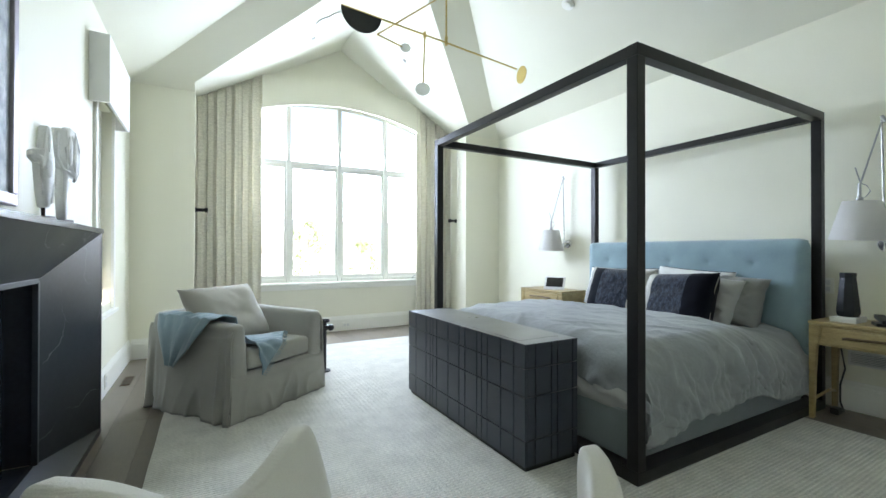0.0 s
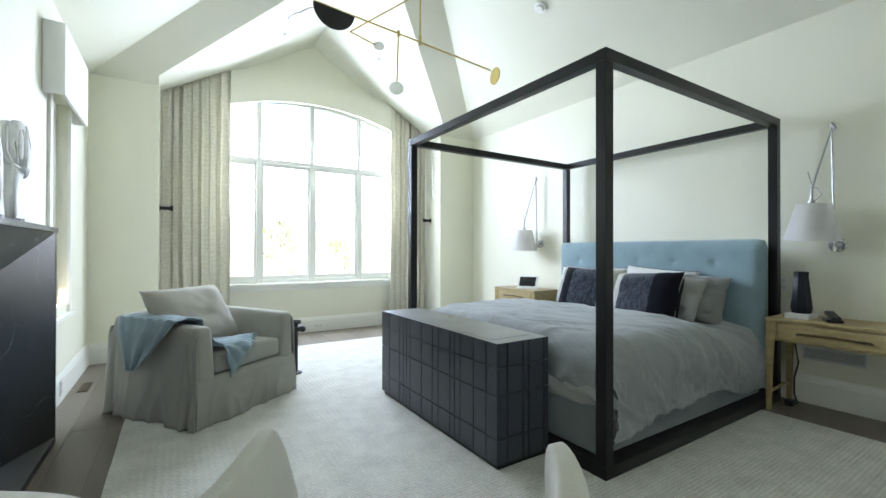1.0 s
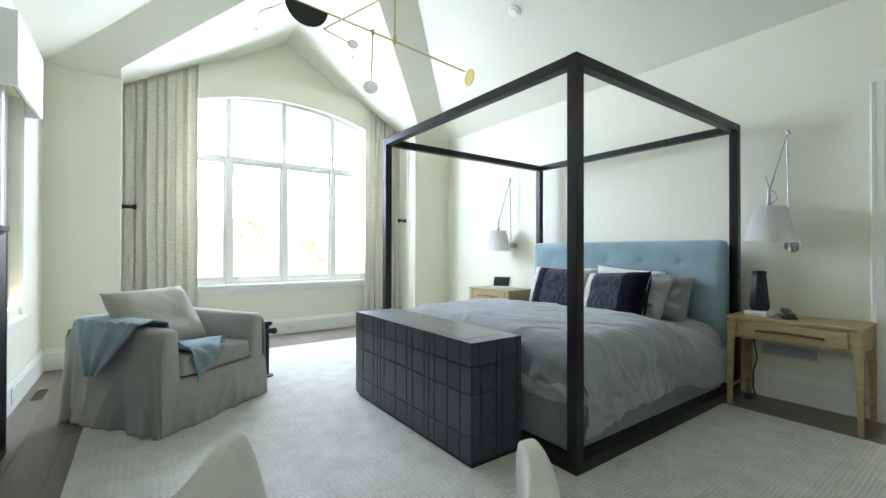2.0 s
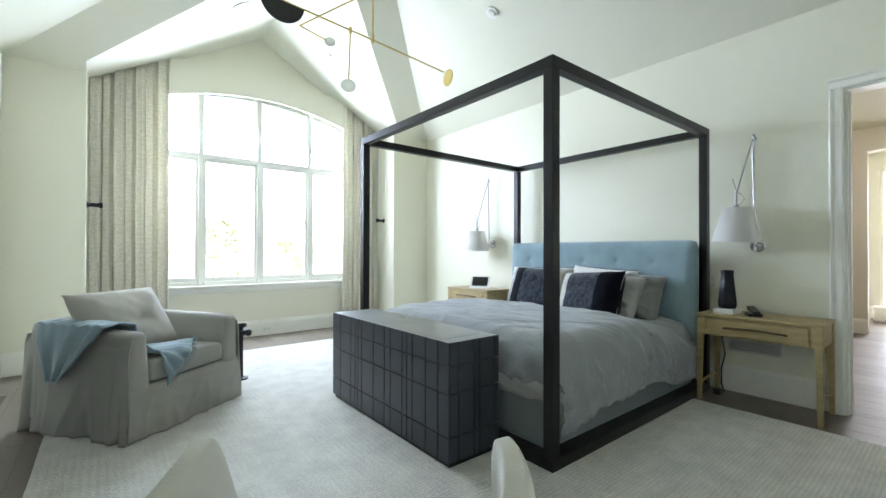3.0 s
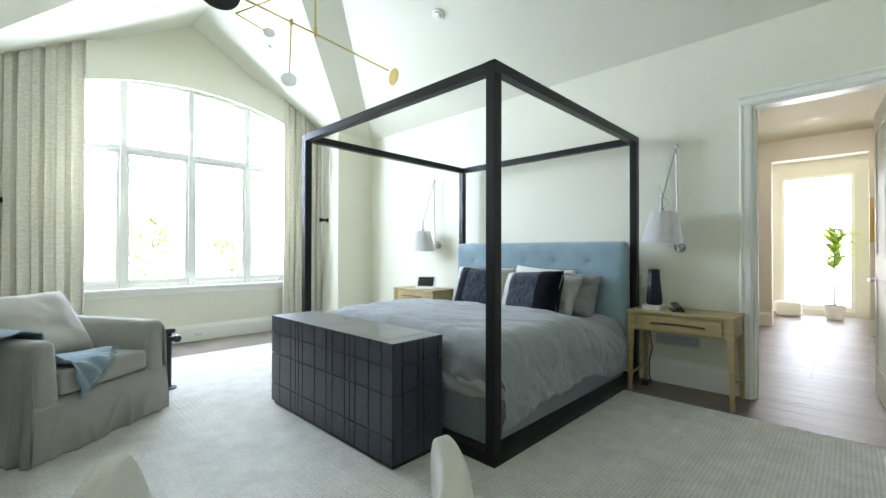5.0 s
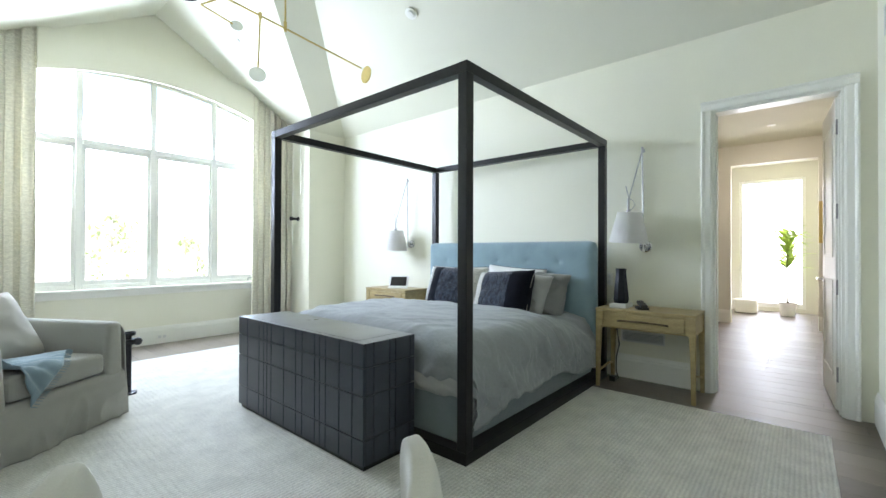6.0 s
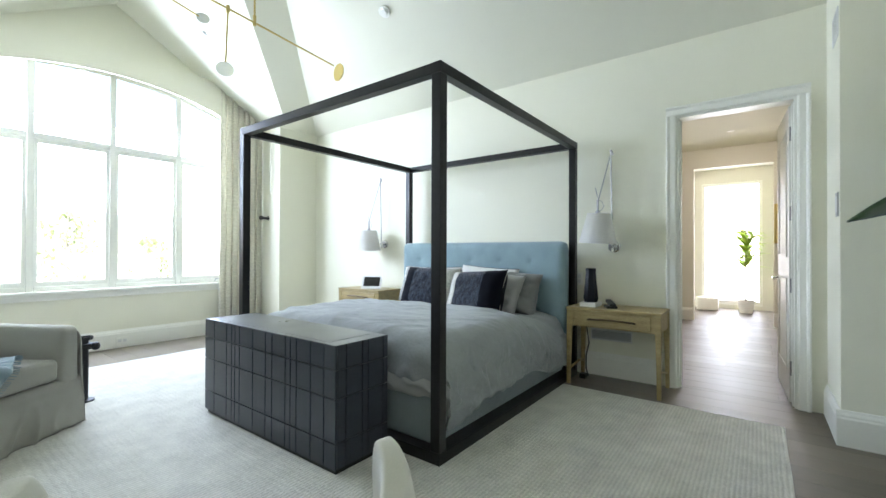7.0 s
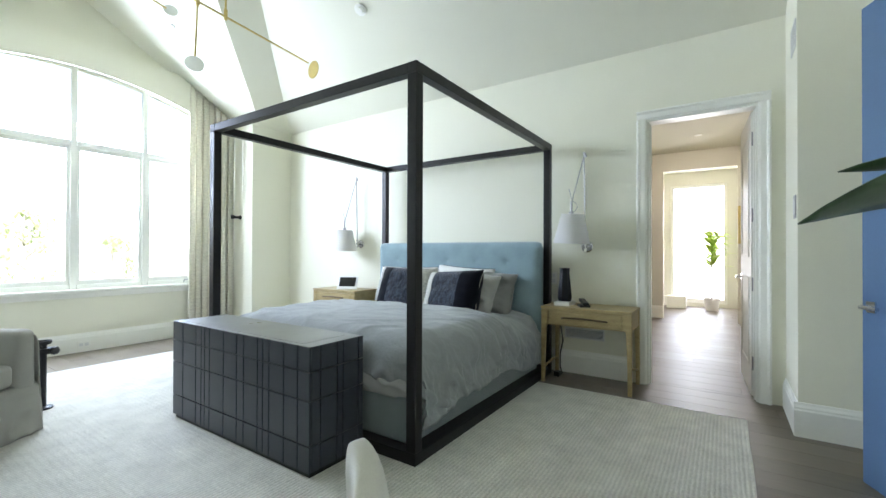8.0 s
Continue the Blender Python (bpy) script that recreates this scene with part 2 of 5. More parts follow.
def translucent(m, share, tint):
    """Lets a share of the light through a thin cloth or leaf."""
    nt = m.node_tree
    out, b = nt.nodes["Material Output"], nt.nodes["Principled BSDF"]
    tr, mx = nt.nodes.new("ShaderNodeBsdfTranslucent"), nt.nodes.new("ShaderNodeMixShader")
    tr.inputs["Color"].default_value = (*tint, 1)
    mx.inputs[0].default_value = share
    nt.links.new(b.outputs[0], mx.inputs[1])
    nt.links.new(tr.outputs[0], mx.inputs[2])
    nt.links.new(mx.outputs[0], out.inputs["Surface"])
    return m


translucent(M_CURTAIN, 0.25, (0.88, 0.84, 0.70))
translucent(M_SHADE, 0.5, (0.85, 0.83, 0.8))
translucent(M_TREELEAF, 0.5, (0.55, 0.65, 0.3))
translucent(M_WHITEDISC, 0.35, (0.85, 0.86, 0.78))
translucent(M_FIDDLE, 0.7, (0.75, 0.85, 0.35))
# bark paled in colour so the trunk fades into the window's glare
M_BARK = material("washed_out_bark", (0.48, 0.45, 0.38), 0.9, vary=0.3, scale=8, fine=50, bump=0.4)
M_LAWN = material("green_lawn", (0.085, 0.115, 0.035), 0.9, second=(0.15, 0.185, 0.07), scale=0.4, fine=14, bump=0.4)
# far ground: overexposed haze put into a pale colour
M_FARPALE = material("washed_out_far_ground", (0.36, 0.36, 0.31), 0.95, second=(0.50, 0.50, 0.45), scale=0.05, fine=3, bump=0.3)


# ---- mesh helpers ----
def mesh_of(bm, name, mat, smooth=False):
    me = bpy.data.meshes.new(name)
    bmesh.ops.recalc_face_normals(bm, faces=bm.faces[:])
    bm.to_mesh(me)
    bm.free()
    for mt in (mat if isinstance(mat, (list, tuple)) else [mat]):
        me.materials.append(mt)
    if smooth:
        me.polygons.foreach_set("use_smooth", [True] * len(me.polygons))
    return me


def part(name, bm, mat, parent=None, label="", smooth=False):
    ob = new(name, mesh_of(bm, name, mat, smooth))
    if parent is not None:
        ob.parent = parent
    if label:
        ob["label"] = label
    return ob


def thing(name, m, label, category, group="", kind=""):
    ob = new(name)
    ob.matrix_world = m
    return tagged(ob, label, category, group, kind)


def box(x0, x1, y0, y1, z0, z1, bevel=0.0, seg=2, bm=None):
    own = bmesh.new()
    bmesh.ops.create_cube(own, size=1)
    for v in own.verts:
        v.co = Vector(((x0 + x1) / 2 + v.co.x * (x1 - x0), (y0 + y1) / 2 + v.co.y * (y1 - y0), (z0 + z1) / 2 + v.co.z * (z1 - z0)))
    if bevel:
        bmesh.ops.bevel(own, geom=own.edges[:], offset=bevel, segments=seg, affect="EDGES", profile=0.6)
    if bm is None:
        return own
    join(bm, own)
    return bm


def join(bm, other, m=None):
    if m is not None:
        other.transform(m)
    me = bpy.data.meshes.new("tmp")
    other.to_mesh(me)
    other.free()
    bm.from_mesh(me)
    bpy.data.meshes.remove(me)
    return bm


def boxes(rows, bevel=0.0):
    bm = bmesh.new()
    for r in rows:
        box(*r, bevel=bevel, bm=bm)
    return bm


def lathe(profile, seg=32, m=None):
    """Turn a profile of (radius, height) round z."""
    bm = bmesh.new()
    rings = []
    for r, z in profile:
        rings.append([bm.verts.new((r * math.cos(2 * math.pi * k / seg), r * math.sin(2 * math.pi * k / seg), z)) for k in range(seg)])
    for a, b in zip(rings, rings[1:]):
        for k in range(seg):
            bm.faces.new((a[k], a[(k + 1) % seg], b[(k + 1) % seg], b[k]))
    for ring in (rings[0], rings[-1]):
        if (ring[0].co - ring[seg // 2].co).length > 1e-5:
            bm.faces.new(ring)
    bmesh.ops.remove_doubles(bm, verts=bm.verts[:], dist=1e-5)
    if m is not None:
        bm.transform(m)
    return bm


def tube(points, r, seg=10, taper=None):
    """A round rod along points."""
    bm = bmesh.new()
    pts = [Vector(p) for p in points]
    rings = []
    for i, p in enumerate(pts):
        d = (pts[min(i + 1, len(pts) - 1)] - pts[max(i - 1, 0)]).normalized()
        q = d.to_track_quat("Z", "Y")
        rr = r if taper is None else r + (taper - r) * i / (len(pts) - 1)
        rings.append([bm.verts.new(p + q @ Vector((rr * math.cos(2 * math.pi * k / seg), rr * math.sin(2 * math.pi * k / seg), 0))) for k in range(seg)])
    for a, b in zip(rings, rings[1:]):
        for k in range(seg):
            bm.faces.new((a[k], a[(k + 1) % seg], b[(k + 1) % seg], b[k]))
    bm.faces.new(rings[0])
    bm.faces.new(rings[-1])
    return bm


def prism(outline, axis, lo, hi):
    """Extrude a 2D outline along an axis: 'x' takes (y, z), 'y' takes (x, z), 'z' takes (x, y)."""
    put = {"x": lambda a, b, c: (c, a, b), "y": lambda a, b, c: (a, c, b), "z": lambda a, b, c: (a, b, c)}[axis]
    bm = bmesh.new()
    one = [bm.verts.new(put(a, b, lo)) for a, b in outline]
    two = [bm.verts.new(put(a, b, hi)) for a, b in outline]
    bm.faces.new(one)
    bm.faces.new(two)
    for k in range(len(one)):
        j = (k + 1) % len(one)
        bm.faces.new((one[k], one[j], two[j], two[k]))
    return bm


def grid(nu, nv, fn):
    """A sheet of nu x nv cells; fn(u, v) gives its places."""
    bm = bmesh.new()
    vs = [[bm.verts.new(fn(i / nu, j / nv)) for j in range(nv + 1)] for i in range(nu + 1)]
    for i in range(nu):
        for j in range(nv):
            bm.faces.new((vs[i][j], vs[i + 1][j], vs[i + 1][j + 1], vs[i][j + 1]))
    return bm


def thicken(bm, t):
    bmesh.ops.recalc_face_normals(bm, faces=bm.faces[:])
    bmesh.ops.solidify(bm, geom=bm.faces[:], thickness=t)
    return bm


def nz(x, y, z=0.0):
    return noise.noise(Vector((x, y, z)))


# ---- structure ----
XW, XE, YN, YS, EAVE = -2.585, 2.29, 4.2, -2.3, 2.97     # inner faces of the room and the eaves' height
XM, PITCH = (XW + XE) / 2, 0.6
BW, BE, YB, SPRING, DPITCH = -1.985, 1.655, 4.76, 3.04, 0.585  # the window bay
BM = (BW + BE) / 2
VY_ = YN
APEX = SPRING + DPITCH * (BE - BW) / 2
T = 0.2


def structure(name, bm, mat, label, category, smooth=False):
    return tagged(part(name, bm, mat, smooth=smooth), label, category, kind="structure")


# walls
structure("wall_east", boxes([(XE, XE + 0.14, -0.81, YN + T, 0, EAVE + 0.1), (XE, XE + 0.14, -1.605, -0.81, 2.335, EAVE + 0.1),
                              (XE, XE + 0.14, -1.77, -1.605, 0, EAVE + 0.1)]), M_WALL, "cream painted plaster wall with a doorway", "wall")
structure("wall_closet", boxes([(1.69, XE + 0.14, YS - T, -1.77, 0, 3.6)]), M_WALL, "cream painted projecting plaster wall beside the doorway", "wall")
structure("wall_south", boxes([(XW - T, 1.69, YS - T, YS, 0, 4.7)]), M_WALL, "plain cream painted plaster wall", "wall")
WY0, WY1, WZ0, WZ1 = 2.66, 3.26, 0.72, 2.36
structure("wall_west", boxes([(XW - T, XW, YS, -0.06, 0, EAVE + 0.1), (XW - T, XW, 1.52, WY0, 0, EAVE + 0.1), (XW - T, XW, -0.06, 1.52, 1.05, EAVE + 0.1),
                              (XW - T, XW, WY0, WY1, 0, WZ0), (XW - T, XW, WY0, WY1, WZ1, EAVE + 0.1),
                              (XW - T, XW, WY1, YN + T, 0, EAVE + 0.1)]), M_WALL, "cream painted plaster wall with a narrow window", "wall")
structure("wall_north", boxes([(XW, BW, YN, YN + T, 0, EAVE + 0.05), (BE, XE, YN, YN + T, 0, EAVE + 0.05)]), M_WALL, "cream plaster wall on both sides of the window bay", "wall")
structure("wall_bay_side", boxes([(BW - T, BW - 0.001, YN + T, YB, 0, SPRING + 0.3), (BE + 0.001, BE + T, YN + T, YB, 0, SPRING + 0.3),
                                  (BW - T, BW - 0.001, VY_ - 0.1, YN + T, EAVE + 0.06, SPRING + 0.3), (BE + 0.001, BE + T, VY_ - 0.1, YN + T, EAVE + 0.06, SPRING + 0.3)]), M_WALL, "cream plaster side walls of the window bay", "wall")
# the wall with the big window, open from sill to arch
WX0, WX1, SILL = -1.585, 1.275, 0.72


def arch(x):
    return 3.30 - 0.12 * (x - BM) ** 2


bm = boxes([(BW - T, WX0, YB, YB + T, 0, SPRING + 0.45), (WX1, BE + T, YB, YB + T, 0, SPRING + 0.45), (WX0, WX1, YB, YB + T, 0, SILL)])
N = 24
xs = [WX0 + (WX1 - WX0) * k / N for k in range(N + 1)]
for a, b in zip(xs, xs[1:]):
    top = [APEX - DPITCH * abs(x - BM) + 0.08 for x in (a, b)]
    join(bm, prism([(a, arch(a)), (b, arch(b)), (b, top[1]), (a, top[0])], "y", YB, YB + T))
structure("wall_window", bm, M_WALL, "cream plaster gable wall around the arched window", "wall")

# ceiling: hipped over the room, gabled over the bay
HY = YN - (XE - XM)
HZ = EAVE + PITCH * (XE - XM)
PY = YN - (APEX - EAVE) / PITCH
VY = YN - (SPRING - EAVE) / PITCH
bm = bmesh.new()


def facet(*pts):
    bm.faces.new([bm.verts.new(p) for p in pts])


H, P = (XM, HY, HZ), (BM, PY, APEX)
facet((XE, YN, EAVE), (XE, YS, EAVE), (XM, YS, HZ), H)
facet((XW, YN, EAVE), (XW, YS, EAVE), (XM, YS, HZ), H)
facet((XE, YN, EAVE), (BE, YN, EAVE), (BE, VY, SPRING), P, H)
facet((XW, YN, EAVE), (BW, YN, EAVE), (BW, VY, SPRING), P, H)
facet((BE, VY, SPRING), (BE, YB, SPRING), (BM, YB, APEX), P)
facet((BW, VY, SPRING), (BW, YB, SPRING), (BM, YB, APEX), P)
facet((BE, YN, EAVE), (BE, VY, SPRING), (BE, YN + 0.01, SPRING))
facet((BW, YN, EAVE), (BW, VY, SPRING), (BW, YN + 0.01, SPRING))
bmesh.ops.remove_doubles(bm, verts=bm.verts[:], dist=1e-4)
structure("ceiling", bm, M_CEIL, "white painted hipped ceiling with a gabled bay", "ceiling")
# unseen outer roof, added above the ceiling to block the sun
bm = bmesh.new()
facet((XE + 0.6, YN + 0.3, 2.9), (XE + 0.6, YS - 0.6, 2.9), (XM, YS - 0.6, HZ + 0.5), (XM, HY, HZ + 0.5))
facet((XW - 0.6, YN + 0.3, 2.9), (XW - 0.6, YS - 0.6, 2.9), (XM, YS - 0.6, HZ + 0.5), (XM, HY, HZ + 0.5))
M_ROOF = material("unseen_roof", (0.08, 0.08, 0.085), 0.7, vary=0.2)
structure("roof", bm, M_ROOF, "unseen grey roof added above the ceiling to block the sun", "roof")


# baseboards with a moulded top
def baseboard(name, p, q, inward):
    """From p to q on the floor; inward: the unit normal into the room."""
    p, q, nrm = Vector((*p, 0)), Vector((*q, 0)), Vector((*inward, 0))
    prof = [(0, 0), (0.022, 0), (0.022, 0.165), (0.017, 0.175), (0.017, 0.185), (0.010, 0.200), (0.006, 0.215), (0, 0.215)]
    b = bmesh.new()
    rings = [[b.verts.new(e + nrm * d + Vector((0, 0, z))) for d, z in prof] for e in (p, q)]
    for k in range(len(prof)):
        j = (k + 1) % len(prof)
        b.faces.new((rings[0][k], rings[0][j], rings[1][j], rings[1][k]))
    b.faces.new(rings[0])
    b.faces.new(rings[1])
    return structure(name, b, M_TRIM, "white painted moulded wooden baseboard", "baseboard")


baseboard("baseboard_1", (XE, -0.70), (XE, YN), (-1, 0))
baseboard("baseboard_2", (BE, YN), (XE - 0.022, YN), (0, -1))
baseboard("baseboard_3", (XW + 0.022, YN), (BW, YN), (0, -1))
baseboard("baseboard_4", (BW + 0.022, YB), (BE - 0.022, YB), (0, -1))
baseboard("baseboard_5", (BW, YN + 0.002), (BW, YB), (1, 0))
baseboard("baseboard_6", (BE, YN + 0.002), (BE, YB), (-1, 0))
baseboard("baseboard_7", (XW, 2.08), (XW, YN), (1, 0))
baseboard("baseboard_8", (1.69, -1.77), (XE, -1.77), (0, 1))
baseboard("baseboard_9", (1.69, YS), (1.69, -1.748), (-1, 0))
baseboard("baseboard_10", (XW + 0.022, YS), (1.668, YS), (0, 1))
baseboard("baseboard_11", (XW, YS + 0.022), (XW, -0.35), (1, 0))


# door casing round the doorway, with jamb lining
def casing(name, y0, y1, top, x_face, label):
    w = 0.078
    root = thing(name, Matrix(), label, "door frame", kind="structure")
    prof = [(0, 0), (0, 0.016), (0.012, 0.022), (0.05, 0.022), (0.058, 0.030), (w - 0.01, 0.034), (w, 0.026), (w, 0)]
    for side, yy, sgn in (("jamb_casing", y1, 1), ("jamb_casing", y0, -1)):
        part(side, prism([(x_face - d, yy + sgn * c) for c, d in prof], "z", 0, top), M_TRIM, root)
    part("head_casing", prism([(x_face - d, top + c) for c, d in prof], "y", y0 - w, y1 + w), M_TRIM, root)
    for yy in (y0, y1):
        s = 1 if yy == y0 else -1
        part("jamb", boxes([(x_face + 0.001, x_face + 0.139, min(yy, yy + s * 0.018), max(yy, yy + s * 0.018), 0, top)]), M_TRIM, root)
        part("door_stop", boxes([(x_face + 0.05, x_face + 0.09, min(yy + s * 0.018, yy + s * 0.03), max(yy + s * 0.018, yy + s * 0.03), 0, top - 0.03)]), M_TRIM, root)
    part("head_lining", boxes([(x_face + 0.001, x_face + 0.139, y0 + 0.018, y1 - 0.018, top - 0.018, top)]), M_TRIM, root)
    return root


casing("door_frame", -1.605, -0.81, 2.335, XE, "white painted moulded frame of the open doorway")


# ---- the big window: four bays wide, lower lights and arched upper lights ----
win = thing("window_1", Matrix(), "white painted wooden window with four bays and an arched head", "window", kind="structure")
part("window_sill", boxes([(WX0 - 0.06, WX1 + 0.06, YB - 0.055, YB + 0.07, SILL - 0.035, SILL - 0.002)], bevel=0.006), M_TRIM, win)
part("apron", boxes([(WX0 - 0.03, WX1 + 0.03, YB - 0.02, YB - 0.001, SILL - 0.10, SILL - 0.036)], bevel=0.004), M_TRIM, win)
PANE = (WX1 - WX0) / 4
MULL = [WX0 + PANE * k for k in range(5)]
BAR = 2.40
fy0, fy1 = YB + 0.06, YB + 0.13
for k, x in enumerate(MULL):
    w = 0.029
    lo, hi = (x, x + 2 * w) if k == 0 else (x - 2 * w, x) if k == 4 else (x - w, x + w)
    part("mullion", boxes([(lo, hi, fy0, fy1, SILL, arch(x) + 0.02)], bevel=0.006), M_TRIM, win)
for k in range(4):
    a, b = MULL[k] + (0.064 if k == 0 else 0.032), MULL[k + 1] - (0.064 if k == 3 else 0.032)
    part("transom", boxes([(a, b, fy0 + 0.002, fy1 - 0.002, BAR - 0.03, BAR + 0.03)], bevel=0.005), M_TRIM, win)
    part("bottom_rail", boxes([(a, b, fy0 + 0.002, fy1 - 0.002, SILL, SILL + 0.05)], bevel=0.005), M_TRIM, win)
    # opening sash in the lower light
    sash = boxes([(a, a + 0.030, fy0 + 0.02, fy1 - 0.012, SILL + 0.05, BAR - 0.03), (b - 0.030, b, fy0 + 0.02, fy1 - 0.012, SILL + 0.05, BAR - 0.03),
                  (a + 0.030, b - 0.030, fy0 + 0.02, fy1 - 0.012, SILL + 0.05, SILL + 0.10), (a + 0.030, b - 0.030, fy0 + 0.02, fy1 - 0.012, BAR - 0.075, BAR - 0.03)])
    part("sash", sash, M_TRIM, win)
    g = part("pane", boxes([(a + 0.030, b - 0.030, fy0 + 0.04, fy0 + 0.045, SILL + 0.10, BAR - 0.075)]), M_GLASS, win)
    g.visible_shadow = False
    xs = [a + (b - a) * j / 6 for j in range(7)]
    g = part("pane", prism([(a, BAR + 0.03)] + [(b, BAR + 0.03)] + [(x, arch(x) - 0.035) for x in reversed(xs)], "y", fy0 + 0.03, fy0 + 0.035), M_GLASS, win)
    g.visible_shadow = False
    head = bmesh.new()
    for p, q in zip(xs, xs[1:]):
        join(head, prism([(p, arch(p) - 0.045), (q, arch(q) - 0.045), (q, arch(q)), (p, arch(p))], "y", fy0 + 0.002, fy1 - 0.002))
    part("arched_head", head, M_TRIM, win)
# crank of the casement
part("window_crank", tube([(1.02, YB + 0.03, SILL + 0.02), (1.02, YB + 0.01, SILL + 0.05), (1.10, YB + 0.01, SILL + 0.055)], 0.008), M_ALU, win, "metal casement crank")

# arched pelmet panel between the curtains
PX0, PX1, PZ = -1.235, 1.055, 3.50
low = lambda x: 3.22 - 0.145 * (x + 0.12) ** 2
pelm = bmesh.new()
xs = [PX0 + (PX1 - PX0) * k / 30 for k in range(31)]
for a, b in zip(xs, xs[1:]):
    ta, tb = (min(PZ, APEX - DPITCH * abs(x - BM) - 0.01) for x in (a, b))
    join(pelm, prism([(a, low(a)), (b, low(b)), (b, tb), (a, ta)], "y", YB - 0.15, YB - 0.12))
bmesh.ops.remove_doubles(pelm, verts=pelm.verts[:], dist=1e-4)
tagged(part("pelmet", pelm, M_WALL), "cream painted arched pelmet panel over the window", "pelmet", kind="structure")

# narrow west window with its casing
win2 = thing("window_2", Matrix(), "narrow white painted window beside the fireplace", "window", kind="structure")
for r in ((XW - 0.002, XW + 0.022, WY0 - 0.07, WY0, WZ0 - 0.06, WZ1), (XW - 0.002, XW + 0.022, WY1, WY1 + 0.07, WZ0 - 0.06, WZ1)):
    part("side_casing", boxes([r], bevel=0.005), M_TRIM, win2)
part("window_sill", boxes([(XW + 0.001, XW + 0.045, WY0 - 0.09, WY1 + 0.09, WZ0 - 0.09, WZ0 - 0.06)], bevel=0.005), M_TRIM, win2)
for r in ((XW - 0.13, XW - 0.07, WY0, WY0 + 0.06, WZ0, WZ1), (XW - 0.13, XW - 0.07, WY1 - 0.06, WY1, WZ0, WZ1)):
    part("stile", boxes([r], bevel=0.005), M_TRIM, win2)
for r in ((XW - 0.13, XW - 0.07, WY0 + 0.06, WY1 - 0.06, WZ0, WZ0 + 0.07), (XW - 0.13, XW - 0.07, WY0 + 0.06, WY1 - 0.06, WZ1 - 0.06, WZ1)):
    part("rail", boxes([r], bevel=0.005), M_TRIM, win2)
g = part("pane", boxes([(XW - 0.105, XW - 0.1, WY0 + 0.06, WY1 - 0.06, WZ0 + 0.07, WZ1 - 0.06)]), M_GLASS, win2)
g.visible_shadow = False
# boxed valance over it
M_VALANCE = material("pale_valance_fabric", (0.84, 0.84, 0.81), 0.9, vary=0.03, fine=200, bump=0.15)
val = thing("valance", pose(XW, 2.875, 2.22), "white fabric covered box valance over the narrow window", "valance")
for y in (-0.435, 0.415):
    part("side_panel", boxes([(0.002, 0.12, y, y + 0.02, 0, 0.49)], bevel=0.003), M_VALANCE, val)
part("front_panel", boxes([(0.10, 0.12, -0.4145, 0.4145, 0, 0.49)], bevel=0.003), M_VALANCE, val)
part("top_panel", boxes([(0.002, 0.0995, -0.4145, 0.4145, 0.47, 0.489)]), M_VALANCE, val)

# ---- fireplace ----
FY0, FY1, FX = -0.63, 2.075, -2.44
OY0, OY1, OZ0, OZ1, OX = 0.0, 1.47, 0.10, 1.01, -2.59
fire = thing("fireplace", Matrix(), "black veined marble fireplace surround with splayed faces", "fireplace")
LIP = 0.025
outer = [(FY0 + LIP, 0.04), (FY1 - LIP, 0.04), (FY1 - LIP, 1.27), (FY0 + LIP, 1.27)]
inner = [(OY0, OZ0), (OY1, OZ0), (OY1, OZ1), (OY0, OZ1)]
for k, nm in enumerate(("hearth_slab", "side_slab", "head_slab", "side_slab")):
    j = (k + 1) % 4
    bm = bmesh.new()
    f_ = [(FX, *outer[k]), (FX, *outer[j]), (OX, *inner[j]), (OX, *inner[k])]
    b_ = [(FX - 0.02, *outer[k]), (FX - 0.02, *outer[j]), (OX - 0.02, *inner[j]), (OX - 0.02, *inner[k])]
    F = [bm.verts.new(v) for v in f_]
    B = [bm.verts.new(v) for v in b_]
    bm.faces.new(F)
    bm.faces.new(B)
    for q in range(4):
        r = (q + 1) % 4
        bm.faces.new((F[q], F[r], B[r], B[q]))
    part(nm, bm, M_MARBLE, fire)
part("edge_slab", boxes([(XW + 0.001, FX + 0.002, FY1 - LIP, FY1, 0, 1.27)], bevel=0.002), M_MARBLE, fire)
part("edge_slab", boxes([(XW + 0.001, FX + 0.002, FY0, FY0 + LIP, 0, 1.27)], bevel=0.002), M_MARBLE, fire)
part("plinth", boxes([(XW + 0.001, FX + 0.002, FY0 + LIP, FY1 - LIP, 0, 0.04)], bevel=0.002), M_MARBLE, fire)
part("mantel_shelf", boxes([(XW + 0.001, FX + 0.008, FY0 - 0.004, FY1 + 0.004, 1.27, 1.30)], bevel=0.003), M_MARBLETOP, fire, "pale-veined marble mantel shelf")
for r in ((OX - 0.012, OX + 0.012, OY1 - 0.012, OY1 + 0.012, OZ0, OZ1), (OX - 0.012, OX + 0.012, OY0 - 0.012, OY0 + 0.012, OZ0, OZ1)):
    part("trim_strip", boxes([r], bevel=0.002), M_TRIMDARK, fire, "thin dark metal trim strip")
part("trim_strip", boxes([(OX - 0.012, OX + 0.012, OY0 + 0.012, OY1 - 0.012, OZ1 - 0.012, OZ1 + 0.012)], bevel=0.002), M_TRIMDARK, fire, "thin dark metal trim strip")
